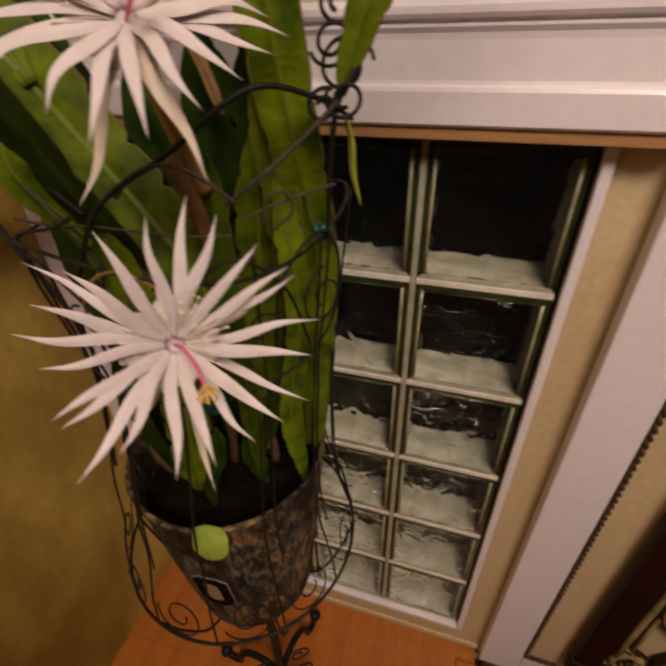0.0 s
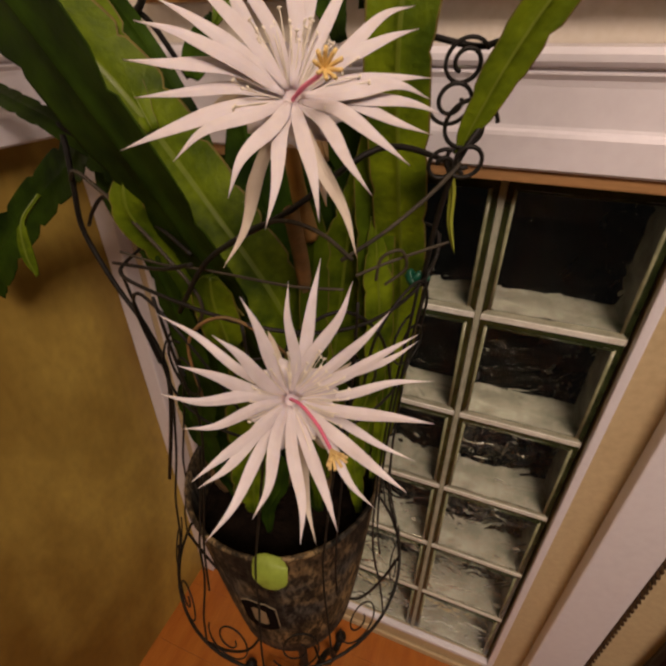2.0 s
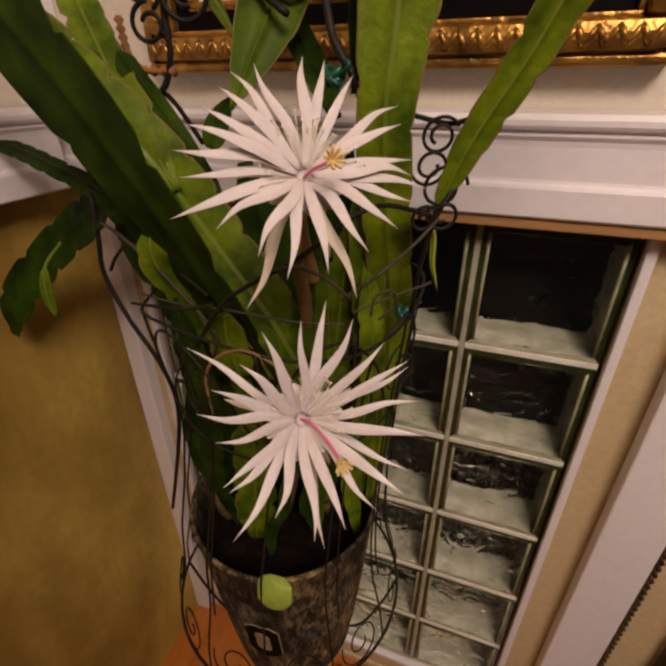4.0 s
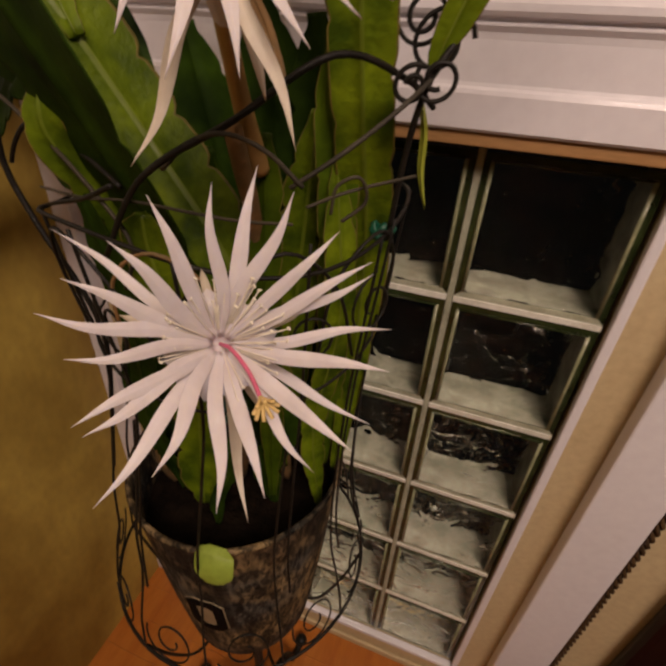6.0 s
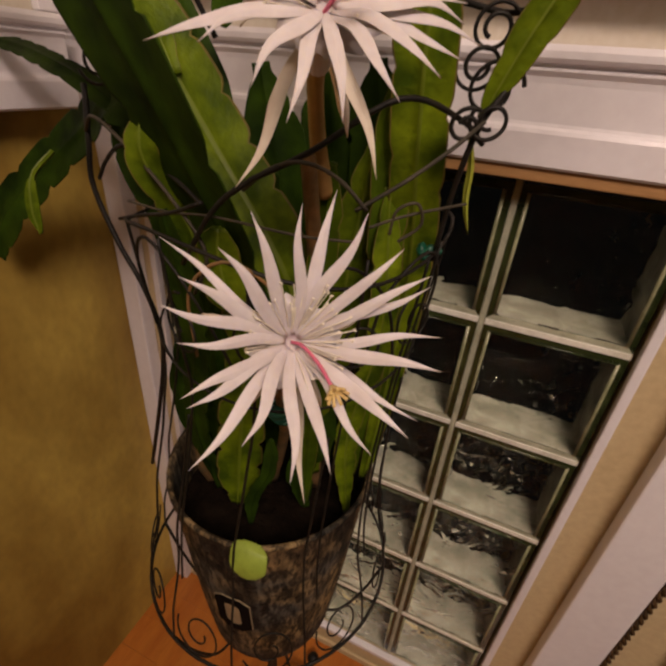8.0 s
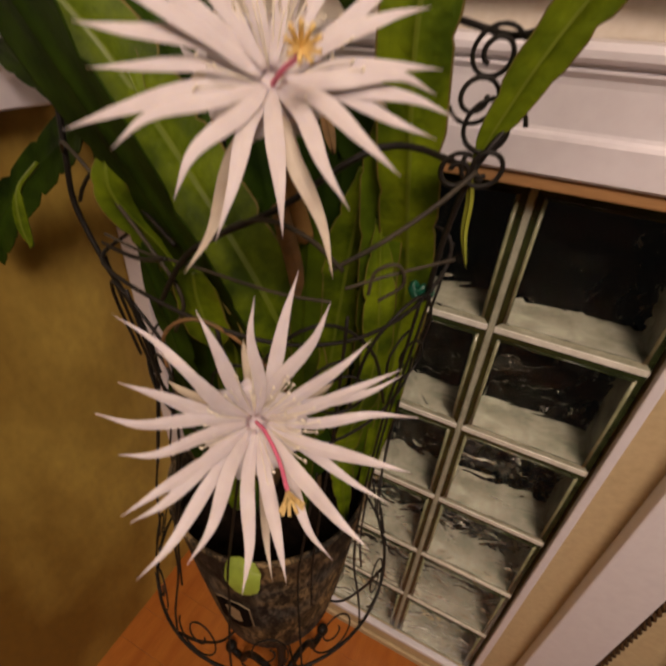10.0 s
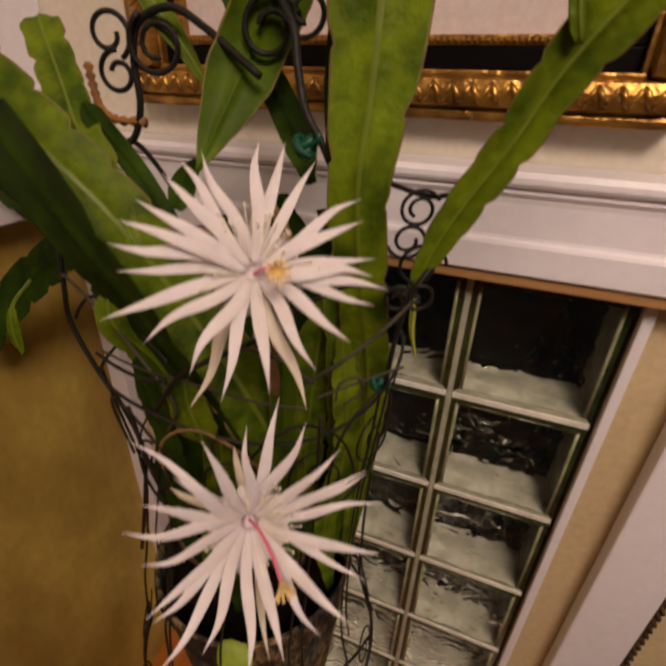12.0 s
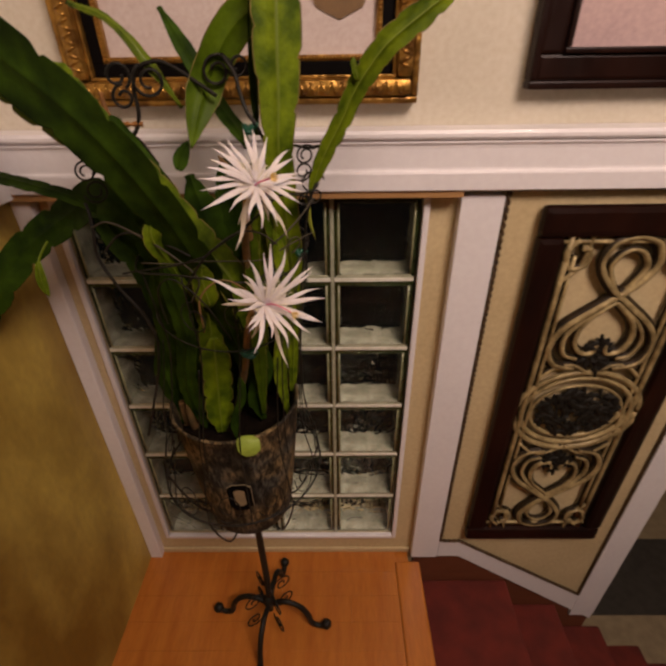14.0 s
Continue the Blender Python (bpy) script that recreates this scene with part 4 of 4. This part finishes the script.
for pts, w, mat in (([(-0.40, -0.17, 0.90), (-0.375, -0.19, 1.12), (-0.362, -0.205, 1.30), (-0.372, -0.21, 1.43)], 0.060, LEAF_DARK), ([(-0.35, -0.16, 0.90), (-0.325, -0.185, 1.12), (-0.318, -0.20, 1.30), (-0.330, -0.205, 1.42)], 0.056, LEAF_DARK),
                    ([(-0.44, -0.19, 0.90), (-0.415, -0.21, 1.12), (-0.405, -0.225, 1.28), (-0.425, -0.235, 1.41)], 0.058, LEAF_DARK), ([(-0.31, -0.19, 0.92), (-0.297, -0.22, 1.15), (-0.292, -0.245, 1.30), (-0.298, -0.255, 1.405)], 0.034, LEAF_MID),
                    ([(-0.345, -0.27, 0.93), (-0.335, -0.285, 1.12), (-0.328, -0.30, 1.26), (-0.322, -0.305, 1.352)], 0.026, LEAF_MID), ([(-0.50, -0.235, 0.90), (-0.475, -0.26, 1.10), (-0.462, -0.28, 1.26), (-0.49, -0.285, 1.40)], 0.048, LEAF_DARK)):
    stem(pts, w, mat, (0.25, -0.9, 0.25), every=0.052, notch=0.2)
stem([(-0.455, -0.345, 1.375), (-0.460, -0.345, 1.34), (-0.452, -0.315, 1.285), (-0.440, -0.305, 1.235)], 0.028, LEAF, (0.3, -0.75, 0.55))
stem([(-0.395, -0.345, 1.30), (-0.40, -0.34, 1.27), (-0.398, -0.33, 1.22)], 0.036, LEAF, notch=0.08)
stem([(-0.241, -0.228, 1.374), (-0.236, -0.222, 1.350), (-0.234, -0.222, 1.322), (-0.226, -0.226, 1.296)], 0.0055, SHOOT, (0.2, -0.9, 0.2), notch=0, shape=lance, label="thin yellow-green shoot")
stem([(-0.675, -0.262, 1.31), (-0.685, -0.285, 1.285), (-0.688, -0.292, 1.25), (-0.686, -0.292, 1.222)], 0.016, LEAF, notch=0, shape=lambda f: 0.2 if f < 0.35 else lance((f - 0.35) / 0.65), label="small hanging shoot", n=26)
bm = ribbon(bmesh.new(), smooth_line([(-0.360, -0.366, 0.962), (-0.359, -0.376, 0.958), (-0.356, -0.384, 0.945), (-0.354, -0.387, 0.929)], 26), 0.0215, 0.0008, (0.1, -0.85, 0.5), 0, 0.03, -0.12, False, lambda f: max(0.25, 1 - abs(2 * f - 1) ** 4) ** 0.5)
part("young_leaf", bm, LIMELEAF, plant, "short lime-green leaf hanging over the pot rim", True)
for pts, r in (([(-0.36, -0.20, 0.88), (-0.35, -0.24, 1.10), (-0.335, -0.30, 1.28), (-0.322, -0.345, 1.36)], 0.007), ([(-0.42, -0.22, 0.88), (-0.37, -0.28, 1.05), (-0.335, -0.36, 1.19), (-0.315, -0.395, 1.235)], 0.006),
               ([(-0.505, -0.25, 0.87), (-0.498, -0.275, 0.925), (-0.492, -0.285, 0.975)], 0.010), ([(-0.525, -0.24, 0.87), (-0.522, -0.25, 0.92), (-0.520, -0.255, 0.95)], 0.009)):
    part("woody_stem", bar(pts, r, 26, 8, 1.0, lambda f: 1.15 - 0.35 * f), WOODY, plant, "brown woody stem", True)


# ---- flowers ----
def flower(center, axis, petals, style_tip, origin):
    """petals: (degrees round, millimetres out, millimetres forward at the tip); the tube runs back to origin."""
    n = Vector(axis).normalized()
    up = (Vector((0, 0, 1)) - n * n.z).normalized()
    right = up.cross(n)
    c = Vector(center)
    slope = sorted(p[2] / p[1] for p in petals)[len(petals) // 2]
    bm = bmesh.new()
    # the pale cup at the heart, running back into the tube
    prof = [(0.0012, -0.003), (0.003, 0.0), (0.008, 0.008 * slope + 0.0006), (0.015, 0.015 * slope + 0.0004), (0.0245, 0.0245 * slope - 0.0008), (0.016, 0.008 * slope - 0.004), (0.0105, -0.010), (0.008, -0.024), (0.006, -0.036)]
    rings = [[bm.verts.new(c + n * h + (right * math.cos(a) + up * math.sin(a)) * r * (1 + (0.10 if k == 4 else 0.03) * math.sin(12 * a))) for a in (2 * math.pi * q / 48 for q in range(48))] for k, (r, h) in enumerate(prof)]
    for a, b in zip(rings, rings[1:]):
        for k in range(48):
            bm.faces.new((a[k], b[k], b[(k + 1) % 48], a[(k + 1) % 48]))
    bm.faces.new(rings[0])
    bmesh.ops.recalc_face_normals(bm, faces=bm.faces)
    heart = part("flower", bm, PETAL, plant, "open white star-shaped flower with a pink style", True)
    rnd = random.Random(len(petals))
    full = lambda f: (0.72 + 0.28 * math.sin(math.pi * min(1, f / 0.9))) * min(1.0, 0.45 + f * 3.5) * max(0.02, min(1, (1 - f) * 1.9)) ** 0.9
    for k, (deg, out_mm, fore_mm) in enumerate(petals):
        d = right * math.cos(radians(deg)) + up * math.sin(radians(deg))
        side = n.cross(d)
        length, fore = out_mm / 1000, fore_mm / 1000
        outer = fore < slope * length - 0.022
        sway = rnd.uniform(-0.003, 0.003)
        h0 = -0.006 if outer else 0.0014 * (k % 3)
        arch = 0.004 if outer else 0.006
        line = smooth_line([c + d * 0.004 + n * h0, c + d * length * 0.36 + n * (h0 + fore * 0.34 + arch) + side * sway, c + d * length * 0.72 + n * (h0 + fore * 0.74 + arch * 0.9) - side * sway * 0.5, c + d * length + n * fore + side * sway * 0.3], 20)
        w = 0.0033 * rnd.uniform(0.88, 1.12) * (0.9 if outer else 1.0)
        part("petal", ribbon(bmesh.new(), line, w, 0.0004, n, 0, 0.03, -0.10, False, full), SEPAL if fore < -0.006 else PETAL, heart, "cream-tinged outer petal" if fore < -0.006 else "", True)
    for k in range(5):
        a = 360 * k / 5 + rnd.uniform(-12, 12) + 14
        d = right * math.cos(radians(a)) + up * math.sin(radians(a))
        length = rnd.uniform(0.040, 0.054)
        line = smooth_line([c + d * 0.007 - n * 0.014, c + d * length * 0.4 - n * 0.010, c + d * length * 0.8 - n * 0.020, c + d * length - n * 0.034], 14)
        part("sepal", ribbon(bmesh.new(), line, 0.0026, 0.0005, n, 0, 0.03, -0.3, False, lambda f: max(0.06, math.sin(math.pi * (0.12 + 0.88 * f))) ** 0.8), SEPAL, heart, "narrow cream-yellow sepal", True)
    for k in range(46):
        a, r = rnd.gauss(40, 75), rnd.uniform(0.008, 0.018)
        d = right * math.cos(radians(a)) + up * math.sin(radians(a))
        reach = rnd.uniform(0.006, 0.018)
        bm = bmesh.new()
        lift = (r + reach) * max(slope, 0.2)
        end = c + d * (r + reach) + n * (lift + rnd.uniform(0.004, 0.010))
        tube(bm, smooth_line([c + d * r * 0.5 + n * r * 0.4 * max(slope, 0.2), c + d * (r + reach * 0.5) + n * (lift + 0.004), end], 7), 0.0003, 4)
        bmesh.ops.create_icosphere(bm, subdivisions=1, radius=1, matrix=Matrix.LocRotScale(end, Euler((a, a * 2, 0)), (0.0014, 0.0007, 0.0007)))
        part("stamen", bm, STAMEN, heart, "thin cream stamen", True)
    tip = Vector(style_tip)
    style = smooth_line([c - n * 0.001, c + n * 0.006 + (tip - c) * 0.12 + right * 0.003, c.lerp(tip, 0.55) + n * 0.004 + right * 0.003, tip], 18)
    part("style", tube(bmesh.new(), style, 0.00105, 7), STYLE, heart, "pink curved style", True)
    out = (tip - style[-4]).normalized()
    bm = bmesh.new()
    for k in range(9):
        a = 2 * math.pi * k / 9
        e = out.orthogonal().normalized()
        e2 = out.cross(e)
        tube(bm, smooth_line([tip, tip + out * 0.004 + (e * math.cos(a) + e2 * math.sin(a)) * 0.002, tip + out * 0.009 + (e * math.cos(a) + e2 * math.sin(a)) * 0.0055], 6), 0.0009, 5)
    part("stigma", bm, STIGMA, heart, "yellow branched stigma", True)
    part("flower_tube", bar([c - n * 0.015, c - n * 0.05, (c - n * 0.07).lerp(Vector(origin), 0.5), origin], 0.0062, 24, 9, 1.0, lambda f: 1.1 - 0.5 * math.sin(math.pi * min(1, f * 1.3)) * 0.6), TUBE, heart, "long ochre flower tube", True)


flower((-0.2915, -0.396, 1.4315), (0.40, -0.70, 0.59), [(-164, 79, 0), (-144, 62, 22), (-121, 60, 20), (-120, 80, -34), (-104, 67, 20), (-85, 63, 18), (-71, 77, -8), (-63, 60, 20), (-42, 61, 18), (-18, 66, 2), (-9, 72, 2), (-4, 62, 6), (4, 64, 6), (22, 62, 12), (33, 69, 8), (60, 71, 2), (75, 77, -2), (86, 72, 4), (112, 64, 14), (121, 70, 8), (131, 67, 8), (149, 63, 18), (160, 66, 18), (168, 73, 4), (177, 70, -4)],
       (-0.268, -0.416, 1.4440), (-0.325, -0.31, 1.33))
flower((-0.2876, -0.4256, 1.2755), (0.5, -0.68, 0.53), [(-159, 60, 47), (-153, 60, 43), (-134, 79, 36), (-124, 54, 50), (-98, 66, 44), (-88, 96, -10), (-81, 65, 42), (-62, 67, 38), (-46, 68, 50), (-36, 86, 8), (-15, 73, 42), (-1, 86, 12), (19, 76, 32), (24, 74, 42), (39, 70, 41), (59, 72, 40), (73, 81, 28), (88, 66, 42), (109, 65, 44), (129, 58, 45), (138, 92, -4), (149, 64, 40), (163, 68, 41), (178, 57, 42)],
       (-0.2499, -0.4551, 1.2785), (-0.322, -0.385, 1.22))
# the withered bloom on the arch
bm = bmesh.new()
tube(bm, smooth_line([(-0.522, -0.26, 1.530), (-0.521, -0.26, 1.512), (-0.515, -0.262, 1.496), (-0.50, -0.262, 1.488), (-0.472, -0.26, 1.487)], 22), 0.0036, 7, 1.0, lambda f: 0.55 + 0.75 * math.sin(f * 33) ** 2)
part("withered_bloom", bm, DRY, plant, "shrivelled brown old bloom", True)

# ---- boards of the landing ----
random.seed(11)
y, k = -0.0015, 0
while y > -2.0:
    w = 0.083
    cuts = [X_LEFT, *sorted(random.uniform(-0.75, -0.10) for _ in range(1)), 0.014]
    for a, b in zip(cuts, cuts[1:]):
        part("board", block((a + 0.0002, y - w + 0.0002, -0.014), (b - 0.0002, y - 0.0002, 0.0), 0.0005), OAK, landing)
    y -= w
part("nosing", block((0.0146, -2.6, -0.030), (X_STEP + 0.018, -0.0465, 0.002), 0.007), OAK, landing, "rounded oak nosing at the top step")
part("riser", block((X_STEP - 0.018, -2.6, -0.30), (X_STEP, -0.0465, -0.032)), OAK, landing)
